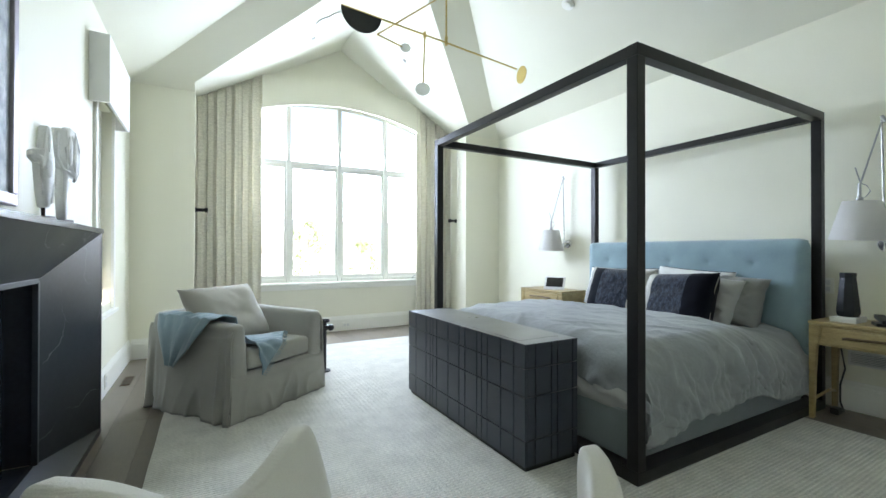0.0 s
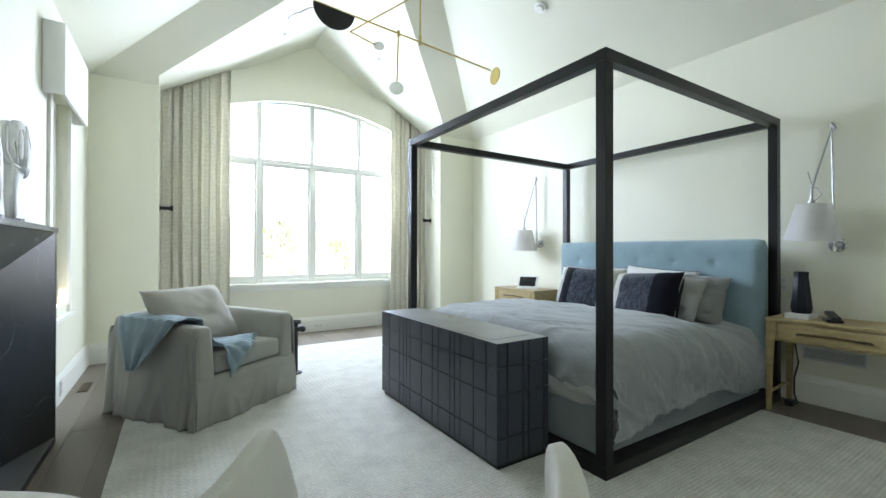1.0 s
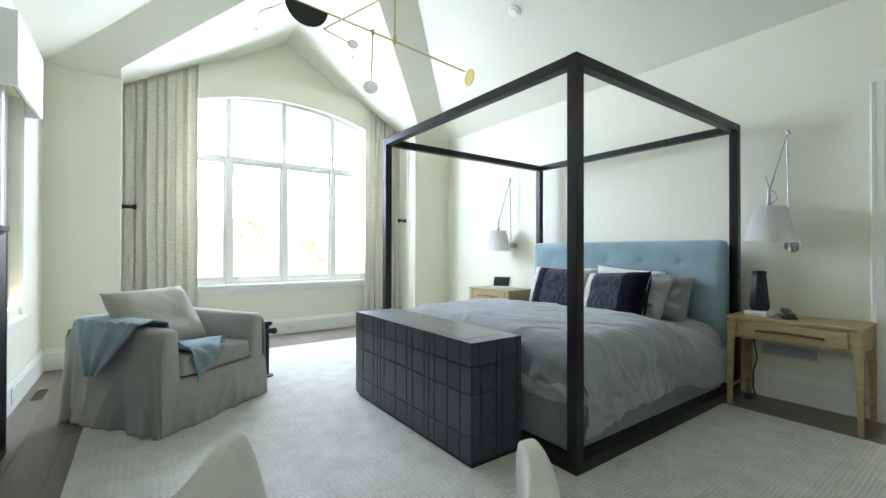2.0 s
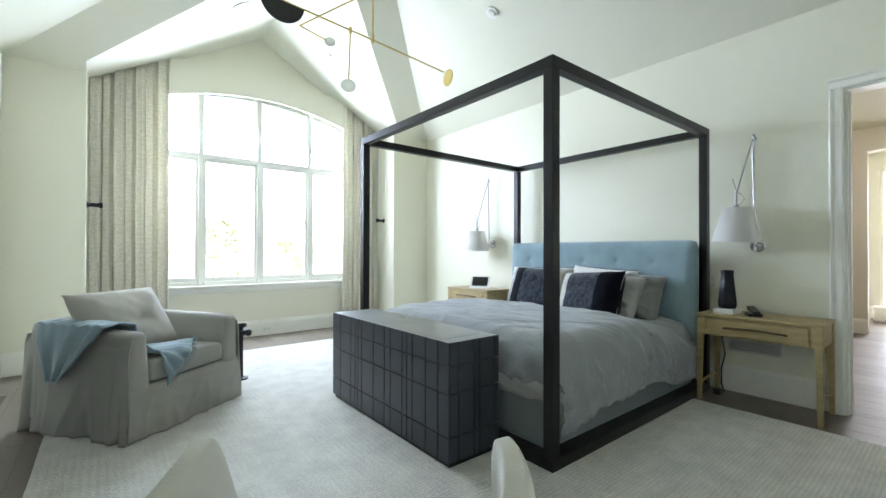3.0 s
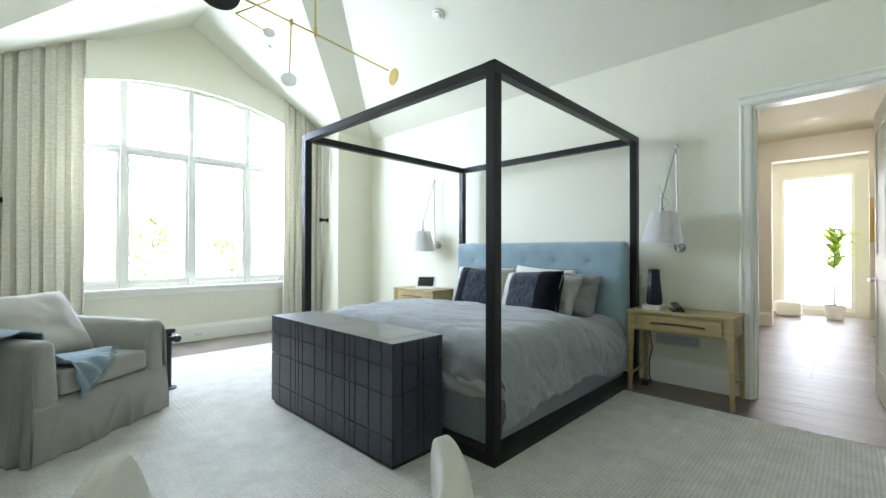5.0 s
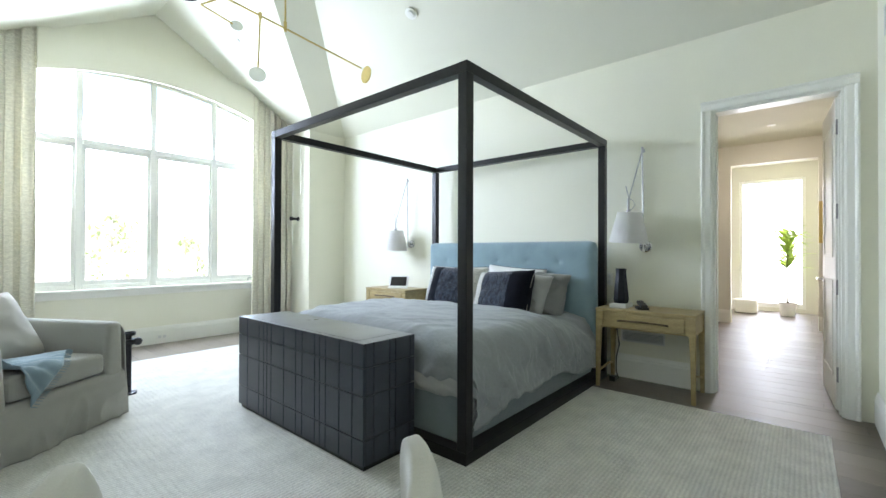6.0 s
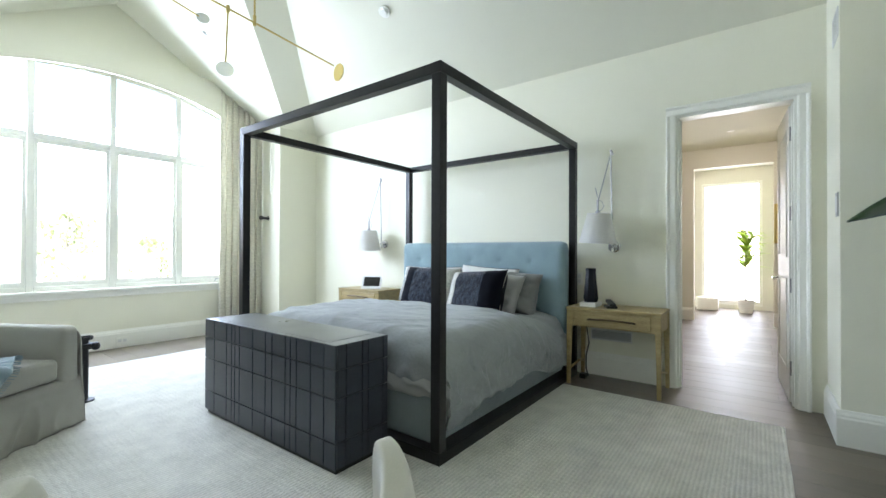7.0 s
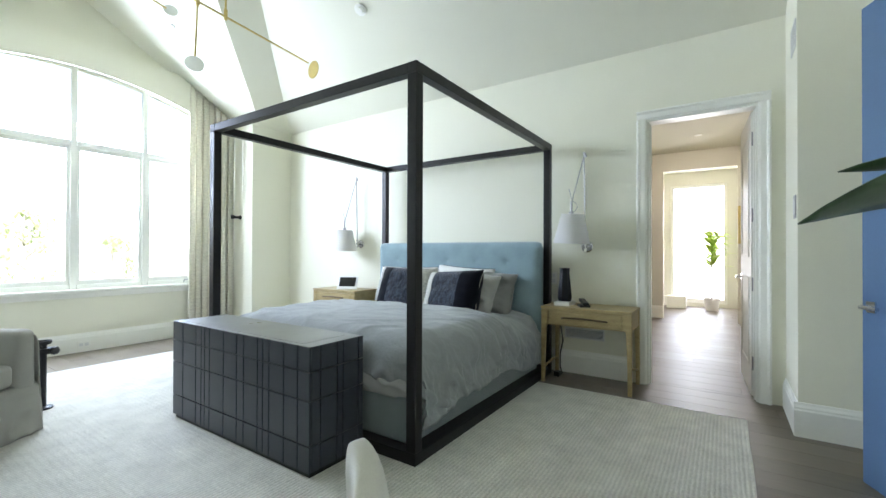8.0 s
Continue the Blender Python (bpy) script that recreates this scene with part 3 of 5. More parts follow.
for r in ((OX - 0.45, OX - 0.43, OY0 - 0.05, OY1 + 0.03, OZ0 - 0.02, OZ1 + 0.03), (OX - 0.43, OX - 0.02, OY1 + 0.005, OY1 + 0.03, OZ0, OZ1 + 0.03),
          (OX - 0.43, OX - 0.02, OY0 - 0.05, OY0 - 0.02, OZ0, OZ1 + 0.03), (OX - 0.43, OX - 0.02, OY0 - 0.02, OY1, OZ0 - 0.02, OZ0),
          (OX - 0.43, OX - 0.02, OY0 - 0.02, OY1, OZ1 + 0.005, OZ1 + 0.03)):
    part("firebox_plate", boxes([r]), M_FIREBOX, fire, "black steel firebox plate")
part("fire_screen", boxes([(OX - 0.10, OX - 0.09, OY0, OY1 - 0.09, OZ0, OZ1)]), M_FIREGLASS, fire, "dark blue-black glass fire screen")

# ---- floor slab and rug ----
structure("floor", boxes([(XW - T, 9.2, YS - T, YB + T, -0.2, -0.004)]), M_FLOORBASE, "dark brown oak plank floor", "floor")
rug = bmesh.new()
RX0, RX1, RY0, RY1 = -2.12, 1.80, -1.51, 3.92


def rug_pt(u, v):
    x, y = RX0 + (RX1 - RX0) * u, RY0 + (RY1 - RY0) * v
    wob = 0.006
    return (x + wob * nz(y * 2, 3.1) * (u in (0, 1)), y + wob * nz(x * 2, 7.7) * (v in (0, 1)), 0.0045 + 0.0012 * nz(x * 1.7, y * 1.7) )


tagged(part("rug", thicken(grid(60, 80, rug_pt), 0.004), M_RUG), "large pale ivory ribbed wool area rug on the oak floor", "rug")

# ---- bed ----
BL, BWD, BH, PS = 2.15, 2.13, 2.20, 0.062
bed = thing("canopy_bed", Matrix(), "black wooden four-poster canopy bed with blue upholstered headboard", "bed")
for px, py in ((0, 0), (BL - PS, 0), (0, BWD - PS), (BL - PS, BWD - PS)):
    part("post", boxes([(px, px + PS, py, py + PS, 0.072, BH - 0.062)], bevel=0.003), M_BLACKWOOD, bed)
for z0, z1 in ((0.0, 0.07), (BH - 0.06, BH)):
    nm = "floor_rail" if z0 == 0 else "canopy_rail"
    w = 0.10 if z0 == 0 else PS
    part(nm, boxes([(0, BL, 0, w, z0 + (0.005 if z0 == 0 else 0), z1)], bevel=0.003), M_BLACKWOOD, bed)
    part(nm, boxes([(0, BL, BWD - w, BWD, z0 + (0.005 if z0 == 0 else 0), z1)], bevel=0.003), M_BLACKWOOD, bed)
    part(nm, boxes([(0.001, w, w + 0.001, BWD - w - 0.001, z0 + (0.005 if z0 == 0 else 0), z1 - 0.001)], bevel=0.003), M_BLACKWOOD, bed)
    part(nm, boxes([(BL - w, BL - 0.001, w + 0.001, BWD - w - 0.001, z0 + (0.005 if z0 == 0 else 0), z1 - 0.001)], bevel=0.003), M_BLACKWOOD, bed)
part("bed_base", boxes([(0.07, 2.0, 0.085, BWD - 0.085, 0.07, 0.335)], bevel=0.018), M_BASEFELT, bed, "grey-blue upholstered bed base")


def headboard_pt(u, v):
    """A padded sheet, dimpled at the buttons, wrapped round its edges."""
    y, z = 0.075 + (BWD - 0.15) * u, 0.30 + 0.925 * v
    e = min(u * 1.9, (1 - u) * 1.9, (1 - v) * 0.96)
    x = 2.02 + 0.035 * max(0.0, 1 - e / 0.05) ** 2
    for row, zz in enumerate((0.55, 0.81, 1.07)):
        for k in range(5):
            yy = 0.398 + k * 0.349
            d2 = (y - yy) ** 2 + (z - zz) ** 2
            x += 0.020 * math.exp(-d2 / 0.0009) + 0.006 * math.exp(-d2 / 0.006)
    return (x, y, z)


head = part("headboard", grid(110, 56, headboard_pt), M_BLUEFELT, bed, "blue wool headboard with button tufting", smooth=True)
md = head.modifiers.new("solid", "SOLIDIFY")
md.thickness, md.offset = 0.05, -1
part("headboard_core", boxes([(2.058, 2.125, 0.078, BWD - 0.078, 0.25, 1.222)], bevel=0.012), M_BLUEFELT, bed)
for k in range(5):
    part("button", lathe([(0.0, 0.006), (0.010, 0.004), (0.0132, 0.0), (0.0, -0.002)], 12, pose(2.034, 0.398 + k * 0.349, 1.07, 0, -90, 0)), M_BLUEFELT, bed)
part("mattress", boxes([(0.12, 2.0, 0.17, BWD - 0.17, 0.337, 0.53)], bevel=0.06), M_SHEET, bed, "mattress in a pale grey fitted sheet")


# rumpled duvet: one sheet over the mattress, hanging at both sides and the foot
def ridge(x, y, z, p=4):
    return (1 - abs(nz(x, y, z))) ** p


def duvet_pt(u, v):
    s = (u - 0.5) * 2.62                 # across the bed, along the cloth
    half, r = 0.80, 0.22
    a, sg, c = abs(s), (1 if s > 0 else -1), BWD / 2
    l = v * 2.01                           # along the bed, from the pillows to the foot
    x, y, z, k, rest = 1.93 - l, s, 0.0, 0.0, 0.0
    if a > half:
        k = min((a - half) / (r * 1.5), 1)
        ang = k * math.pi / 2
        rest = max(0.0, a - half - r * 1.5)
        y = sg * (half + r * math.sin(ang) + 0.01 * min(1, rest / 0.2))
        z = -r * (1 - math.cos(ang)) - rest
    foot = max(0.0, l - 1.72)
    if foot > 0:
        ang = min(foot / 0.18, 1) * math.pi / 2
        x = 1.93 - (1.72 + 0.12 * math.sin(ang))
        z = -max(-z, 0.12 * (1 - math.cos(ang)) + max(0.0, foot - 0.18) * 1.05)
    hang = min(1.0, max(0.0, a - half) / 0.4)
    g = x * 1.0 - 0.42 * a + 0.38 * nz(x * 1.7, s * 1.6, 6) + 0.12 * nz(x * 4, s * 4, 7)   # creases run slanting down the sides
    big = 0.034 * nz(x * 2.1, s * 2.0, 1) + 0.018 * nz(x * 5.0, s * 4.6, 2)
    calm = 1 - 0.8 * min(1.0, rest / 0.16)   # the hem hangs nearly straight
    crease = 0.050 * (ridge(g * 2.6, s * 1.5 + x * 0.3, 4, 5) - 0.4) + 0.034 * (ridge(g * 4.6 + 3, s * 2.9 + x * 0.6, 14, 7) - 0.35) + 0.018 * (ridge(x * 6 + s, s * 5.2, 24, 6) - 0.35)
    crease = crease * calm + (0.004 + 0.006 * hang) * (ridge(x * 9 + 0.5 * s, s * 8 + 2, 44, 6) - 0.35) + (0.002 + 0.003 * hang) * (ridge(g * 17, s * 13, 64, 5) - 0.35)
    bulge = 0.75 * big + crease * (0.20 + 0.85 * hang) + 0.03 * (1 - min(1, a / half) ** 2)
    x_in = min(1.0, max(0.0, (x - 1.2) / 0.4))
    z += 0.640 - 0.080 * x_in * x_in * (3 - 2 * x_in) + bulge * (1 - k) + 0.014 * hang * nz(x * 2.2, sg * 4.0)
    y += sg * (bulge * 1.15 + 0.012) * k
    if foot > 0.1:
        x -= 0.03 * (ridge(s * 4.5, z * 3, 33, 4) - 0.4) * min(1, foot / 0.2)
    if x < 0.45 and a > half:
        z -= 0.09 * hang * (0.45 - x) / 0.4
    return (x, c + y, max(z, 0.10))


duv = part("duvet", grid(260, 190, duvet_pt), M_DUVET, None, smooth=True)
md = duv.modifiers.new("solid", "SOLIDIFY")
md.thickness, md.offset = 0.022, 1
tagged(duv, "rumpled grey linen duvet spread over the bed", "duvet")


# crumpled sheet corner hanging below the duvet at the foot
def sheet_pt(u, v):
    y = 0.09 + (BWD - 0.18) * u
    z = 0.455 - 0.165 * v
    x = 0.100 - 0.034 * math.sin(v * 3.1) - 0.05 * (ridge(y * 4, v * 1.3 + y * 2, 41, 4) - 0.4) * math.sin(v * 3.1)
    return (x, y, z)


sh_ = part("bed_sheet", thicken(grid(120, 24, sheet_pt), 0.006), M_SHEET, smooth=True)
tagged(sh_, "crumpled pale grey sheet hanging at the foot of the bed", "sheet")


def pillow(name, w, h, d, mat, m, label, category="pillow", seed=0.0, crumple=0.012, smooth=True):
    """A stuffed square cushion: w along x, h along z, thickness d along y."""
    bm = bmesh.new()
    n = 26
    for side in (1, -1):
        vs = {}
        for i in range(n + 1):
            for j in range(n + 1):
                a, b = i / n * 2 - 1, j / n * 2 - 1
                full = max(0.0, (1 - a ** 4) * (1 - b ** 4)) ** 0.55
                pz = 1 - 0.07 * (1 - abs(b) ** 2.2) * abs(a) ** 3
                wr = crumple * (nz(a * 2.3 + seed, b * 2.3, side) + 0.5 * nz(a * 6, b * 6 + seed, side) + 0.9 * side * (ridge(a * 1.7 + seed, b * 1.7 + a, side, 4) - 0.4)) * full
                vs[i, j] = bm.verts.new((a * w / 2 * pz, side * (d / 2 * full) + wr, b * h / 2 * (1 - 0.06 * (1 - abs(a) ** 2.2) * abs(b) ** 3)))
        for i in range(n):
            for j in range(n):
                bm.faces.new((vs[i, j], vs[i + 1, j], vs[i + 1, j + 1], vs[i, j + 1]))
    bmesh.ops.remove_doubles(bm, verts=bm.verts[:], dist=0.0015)
    ob = part(name, bm, mat, smooth=smooth)
    ob.matrix_world = m
    return tagged(ob, label, category)


# pillows: local y is the thickness, so turn them to lean on the headboard
def leaning(x, y, z, tilt=18, turn=0, spin=0):
    return Matrix.Translation((x, y, z)) @ pose(0, 0, 0, 0, 0, 90 + turn) @ pose(0, 0, 0, -tilt, 0, 0) @ pose(0, 0, 0, 0, spin, 0)


def edge_piping(ob, w, h):
    """A thin dark cord along the pillow's upper seam."""
    pts = []
    for k in range(21):
        a = k / 10 - 1
        pts.append((a * w / 2 * 0.985, 0, h / 2 * (1 - 0.06 * (1 - abs(a) ** 2.2)) + 0.001))
    part("piping", tube(pts, 0.0035, 6), M_NAVYDARK, ob, "thin dark piping along the seam")


edge_piping(pillow("pillow", 0.80, 0.42, 0.22, M_WHITELINEN, leaning(1.90, 1.58, 0.79, -16, 2, 1), "white linen pillow with dark piping against the blue headboard", seed=1.0, crumple=0.02), 0.80, 0.42)
edge_piping(pillow("pillow", 0.70, 0.44, 0.20, M_WHITELINEN, leaning(1.91, 0.86, 0.795, -14, -2, -3), "white linen pillow with dark piping against the blue headboard", seed=2.0, crumple=0.02), 0.70, 0.44)
pillow("pillow", 0.74, 0.42, 0.22, M_SHEET, leaning(1.80, 1.52, 0.795, -24, 3, -2), "grey linen pillow leaning behind the navy cushion", seed=3.0, crumple=0.03)
pillow("pillow", 0.66, 0.42, 0.22, M_PILLOWGREY, leaning(1.88, 0.58, 0.775, -18, -6, -4), "rumpled grey linen pillow leaning on the headboard", seed=4.0, crumple=0.055)
pillow("pillow", 0.62, 0.41, 0.20, M_PILLOWPALE, leaning(1.76, 0.68, 0.765, -24, -8, -3), "rumpled warm grey linen pillow behind the navy cushion", seed=5.0, crumple=0.055)


def kilim(m, flip, seed, trim, label):
    """A long navy cushion in bands: velvet end, chenille middle, speckled cream weave."""
    ob = pillow("lumbar_cushion", 0.66, 0.50, 0.27, [M_NAVY, M_NAVYDARK, M_CREAMWEAVE, M_PIPING], m, label, "cushion", seed, crumple=0.010)
    for p in ob.data.polygons:
        a = p.center.x / 0.33 * flip + 0.012 * nz(p.center.z * 9, seed)
        p.material_index = 1 if a > 0.44 else 0 if a > -0.56 else 3 if a > -0.60 else 2
    if trim:
        pts = []
        for k in range(13):
            b = k / 6 - 1
            full = max(0.0, (1 - 0.42 ** 4) * (1 - b ** 4)) ** 0.55
            pts.append((0.43 * 0.33 * flip, -(0.135 * full) - 0.001, b * 0.206))
        part("piping", tube(pts, 0.007, 6), M_WHITELINEN, ob, "cream piping")
    side = [(0.325 * flip * (1 - 0.07 * (1 - abs(k / 6 - 1) ** 2.2)), 0, (k / 6 - 1) * 0.21) for k in range(13)]
    part("edge_cord", tube(side, 0.004, 6), M_PIPING, ob, "pale cord along the end seam")
    return ob


kilim(leaning(1.59, 0.78, 0.745, -20, -10, 4), -1, 11.0, False, "navy chenille lumbar cushion with black velvet end and speckled band")
kilim(leaning(1.63, 1.38, 0.760, -22, 4, -1), 1, 12.0, True, "navy chenille lumbar cushion with cream piping and black velvet end")

# ---- chest at the foot of the bed: panels with dark grooves between them ----
CX0, CX1, CY0, CY1, CH = -0.398, -0.018, 0.37, 1.828, 0.672
chest = thing("blanket_chest", Matrix(), "charcoal lacquered blanket chest with a grid of grooved panels", "chest")
part("carcass", boxes([(CX0 + 0.012, CX1 - 0.012, CY0 + 0.012, CY1 - 0.012, 0.0285, CH - 0.03)]), M_FIREBOX, chest, "dark recessed carcass")
part("plinth", boxes([(CX0 + 0.010, CX1 - 0.012, CY0 + 0.008, CY1 - 0.03, 0.005, 0.028)]), M_BLACKWOOD, chest)
part("top", boxes([(CX0 + 0.0115, CX1, CY0 + 0.0115, CY1 - 0.0115, CH - 0.024, CH - 0.0005)]), M_CHESTSHEEN, chest, "smooth charcoal top with a pale sheen put into its colour")
part("lid", boxes([(CX0 + 0.04, CX1 - 0.05, CY0 + 0.10, CY1 - 0.10, CH - 0.0003, CH + 0.0012)], bevel=0.0005), M_CHESTSHEEN, chest)
ROWS_Z = [0.026, 0.165, 0.395, 0.545, CH + 0.0035]
FRONT = [0.0, 0.095, 0.215, 0.262, 0.292, 0.332, 0.445, 0.545, 0.595, 0.69, 0.725, 0.765, 0.855, 0.935, 1.0]
FRONT = [CY0 + (CY1 - CY0) * f for f in FRONT]
G = 0.0035
for z0, z1 in zip(ROWS_Z, ROWS_Z[1:]):
    for k in range(len(FRONT) - 1):
        a, b = FRONT[len(FRONT) - 2 - k], FRONT[len(FRONT) - 1 - k]
        a, b = CY0 + CY1 - b, CY0 + CY1 - a
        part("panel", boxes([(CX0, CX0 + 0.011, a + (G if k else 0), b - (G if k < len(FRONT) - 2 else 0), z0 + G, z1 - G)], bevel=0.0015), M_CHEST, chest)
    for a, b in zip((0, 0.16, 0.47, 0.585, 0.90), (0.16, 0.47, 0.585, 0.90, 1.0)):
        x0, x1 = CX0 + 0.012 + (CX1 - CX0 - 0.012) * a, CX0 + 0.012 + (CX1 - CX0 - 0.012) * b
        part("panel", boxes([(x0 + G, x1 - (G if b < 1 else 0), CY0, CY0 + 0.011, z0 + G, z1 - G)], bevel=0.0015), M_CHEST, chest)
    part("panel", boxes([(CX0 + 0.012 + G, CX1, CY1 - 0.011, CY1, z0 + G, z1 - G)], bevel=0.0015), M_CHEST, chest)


# ---- nightstands ----
def nightstand(m, label):
    """Local frame: x into the wall, y along the wall, origin at the front middle on the floor."""
    w, d, h = 0.76, 0.41, 0.68
    ns = thing("nightstand", m, label, "nightstand", "nightstands by the bed")
    part("top", boxes([(-0.005, d, -w / 2, w / 2, h - 0.022, h)], bevel=0.006), M_GILTWOOD, ns)
    part("apron", boxes([(0.012, d - 0.01, -w / 2 + 0.01, w / 2 - 0.01, h - 0.165, h - 0.023)], bevel=0.006), M_GILTWOOD, ns)
    dr = part("drawer_front", boxes([(-0.002, 0.011, -w / 2 + 0.075, w / 2 - 0.075, h - 0.150, h - 0.038)], bevel=0.008), M_GILTWOOD, ns)
    part("drawer_pull", tube([(-0.004, -0.19, h - 0.098), (-0.022, -0.17, h - 0.092), (-0.026, 0, h - 0.086), (-0.022, 0.17, h - 0.092), (-0.004, 0.19, h - 0.098)], 0.008, 8), M_GILTDARK, dr, "long bronze bar pull")
    for sx, sy in ((0.0, -1), (0.0, 1), (d - 0.05, -1), (d - 0.05, 1)):
        leg = bmesh.new()
        rows = [(0.0, 0.030), (0.30, 0.036), (0.50, 0.044), (h - 0.13, 0.060), (h - 0.024, 0.066)]
        rings = []
        for z, s in rows:
            yo = sy * (w / 2 - 0.002)
            y0, y1 = sorted((yo, yo - sy * s))
            x0, x1 = (0.0, 0.045 * s / 0.066 + 0.01) if sx == 0 else (d - 0.045 * s / 0.066 - 0.01, d)
            rings.append([leg.verts.new(c) for c in ((x0, y0, z), (x1, y0, z), (x1, y1, z), (x0, y1, z))])
        for a, b in zip(rings, rings[1:]):
            for k in range(4):
                leg.faces.new((a[k], a[(k + 1) % 4], b[(k + 1) % 4], b[k]))
        leg.faces.new(rings[0])
        leg.faces.new(rings[-1])
        bmesh.ops.bevel(leg, geom=leg.edges[:], offset=0.004, segments=2, affect="EDGES")
        part("leg", leg, M_GILTWOOD, ns)
    for sy in (-1, 1):
        part("side_stretcher", tube([(0.02, sy * (w / 2 - 0.02), 0.13), (d / 2, sy * (w / 2 - 0.045), 0.17), (d - 0.02, sy * (w / 2 - 0.02), 0.13)], 0.010, 8), M_GILTWOOD, ns)
    return ns


NS_TOP = 0.68
nightstand(pose(1.85, -0.385, 0), "gilded oak nightstand with one drawer beside the doorway")
nightstand(pose(1.85, 2.735, 0), "gilded oak nightstand with one drawer in the corner by the window")
# faceted vase on a white box, and a remote
vz = NS_TOP
ob = part("card_box", boxes([(1.93, 2.12, -0.235, -0.095, vz, vz + 0.035)], bevel=0.003), M_BOXWHITE)
tagged(ob, "small flat white box under the dark vase", "box")
vase = lathe([(0.0, 0.0), (0.056, 0.0), (0.065, 0.035), (0.043, 0.265), (0.046, 0.30), (0.041, 0.302), (0.037, 0.27), (0.036, 0.26), (0.0, 0.26)], 7, pose(2.04, -0.160, vz + 0.035, 0, 0, 20))
tagged(part("vase", vase, M_VASE), "tall faceted navy-black ceramic vase on a white box", "vase")
ph = thing("telephone_handset", pose(1.99, -0.345, vz, 0, 0, 28), "black cordless telephone lying on the nightstand", "telephone")
part("cradle", boxes([(-0.07, 0.05, -0.045, 0.045, 0, 0.022)], bevel=0.008), M_PLASTIC, ph)
hs = box(-0.09, 0.09, -0.026, 0.026, -0.014, 0.014, bevel=0.010)
hs.transform(pose(-0.01, 0, 0.042, 0, -8, 0))
part("handset", hs, M_PLASTIC, ph)
cab = tube([(2.262, -0.06, 0.66), (2.268, -0.05, 0.45), (2.262, -0.075, 0.30), (2.255, -0.05, 0.18), (2.22, -0.06, 0.06), (2.16, -0.10, 0.012), (2.10, -0.06, 0.010)], 0.006, 8)
tagged(part("power_cable", cab, M_PLASTIC, smooth=True), "black power cable hanging behind the nightstand to the floor", "cable")
adp = part("plug_adapter", boxes([(2.06, 2.13, -0.10, -0.05, 0.001, 0.045)], bevel=0.006), M_PLASTIC)
tagged(adp, "small black plug adapter lying on the oak floor", "adapter")
fr = thing("photo_frame", pose(1.99, 2.64, NS_TOP, 0, 0, 30), "small dark-screened photo frame with a pale metal rim on the nightstand", "photo frame")
pf = box(-0.006, 0.006, -0.13, 0.13, 0.0, 0.18, bevel=0.003)
pf.transform(pose(0, 0, 0, 0, 30, 0))
part("frame", pf, M_VENT, fr, "pale metal rim")
pf = box(-0.009, -0.0065, -0.105, 0.105, 0.035, 0.165)
pf.transform(pose(0, 0, 0, 0, 30, 0))
part("screen", pf, M_SCREEN, fr)
pf = box(0.0, 0.10, -0.05, 0.05, 0.0, 0.010, bevel=0.003)
part("foot", pf, M_VENT, fr)


# ---- swing arm wall lamps ----
def wall_lamp(m, label, drop=0.0):
    """Local frame: x out of the wall, y along it, origin at the wall plate's centre; drop lowers the shade."""
    lamp = thing("wall_lamp", m, label, "wall lamp", "wall lamps by the bed")
    part("wall_plate", lathe([(0, 0), (0.055, 0), (0.055, 0.018), (0.048, 0.024), (0, 0.024)], 28, pose(0, 0, 0, 0, 90, 0)), M_CHROME, lamp, smooth=False)
    part("swivel", tube([(0.024, 0, 0), (0.085, 0, 0.0)], 0.017, 14), M_CHROME, lamp)
    part("swivel_pin", tube([(0.075, 0, -0.05), (0.075, 0, 0.06)], 0.011, 12), M_CHROME, lamp)
    part("lower_arm", tube([(0.075, 0, 0.05), (0.085, 0.012, 0.86)], 0.0065, 8), M_ALU, lamp)
    part("elbow", tube([(0.085, -0.008, 0.84), (0.085, 0.012, 0.885)], 0.012, 10), M_ALU, lamp)
    part("upper_arm", tube([(0.087, 0.010, 0.85), (0.22, 0.082, 0.42 - drop)], 0.0055, 8), M_ALU, lamp)
    part("counter_arm", tube([(0.22, 0.082, 0.42 - drop), (0.235, 0.105, 0.53 - drop)], 0.004, 6), M_ALU, lamp)
    part("cable", tube([(0.22, 0.082, 0.42 - drop), (0.22, 0.05, 0.40 - drop), (0.22, 0.032, 0.36 - drop), (0.22, 0.055, 0.325 - drop), (0.22, 0.085, 0.315 - drop)], 0.0035, 6), M_ALU, lamp)
    part("stem", tube([(0.22, 0.088, 0.42 - drop), (0.22, 0.088, 0.27 - drop)], 0.010, 10), M_ALU, lamp)
    part("socket", lathe([(0, 0.24), (0.020, 0.24), (0.020, 0.315), (0.012, 0.325), (0, 0.325)], 18, pose(0.22, 0.088, -drop)), M_ALU, lamp)
    sh = lathe([(0.163, 0.0), (0.100, 0.268), (0.098, 0.268), (0.161, 0.0)], 48)
    for f in sh.faces[:]:
        if len(f.verts) > 4:
            sh.faces.remove(f)
    sh.transform(pose(0.22, 0.088, 0.03 - drop, 3, 2, 0))
    part("shade", sh, M_SHADE, lamp, "grey parchment cone shade", smooth=True)
    sp = bmesh.new()
    for k in range(3):
        a = 2 * math.pi * k / 3
        join(sp, tube([(0.22, 0.088, 0.262 - drop), (0.22 + 0.098 * math.cos(a), 0.088 + 0.098 * math.sin(a), 0.285 - drop)], 0.002, 5))
    part("shade_carrier", sp, M_ALU, lamp)
    return lamp


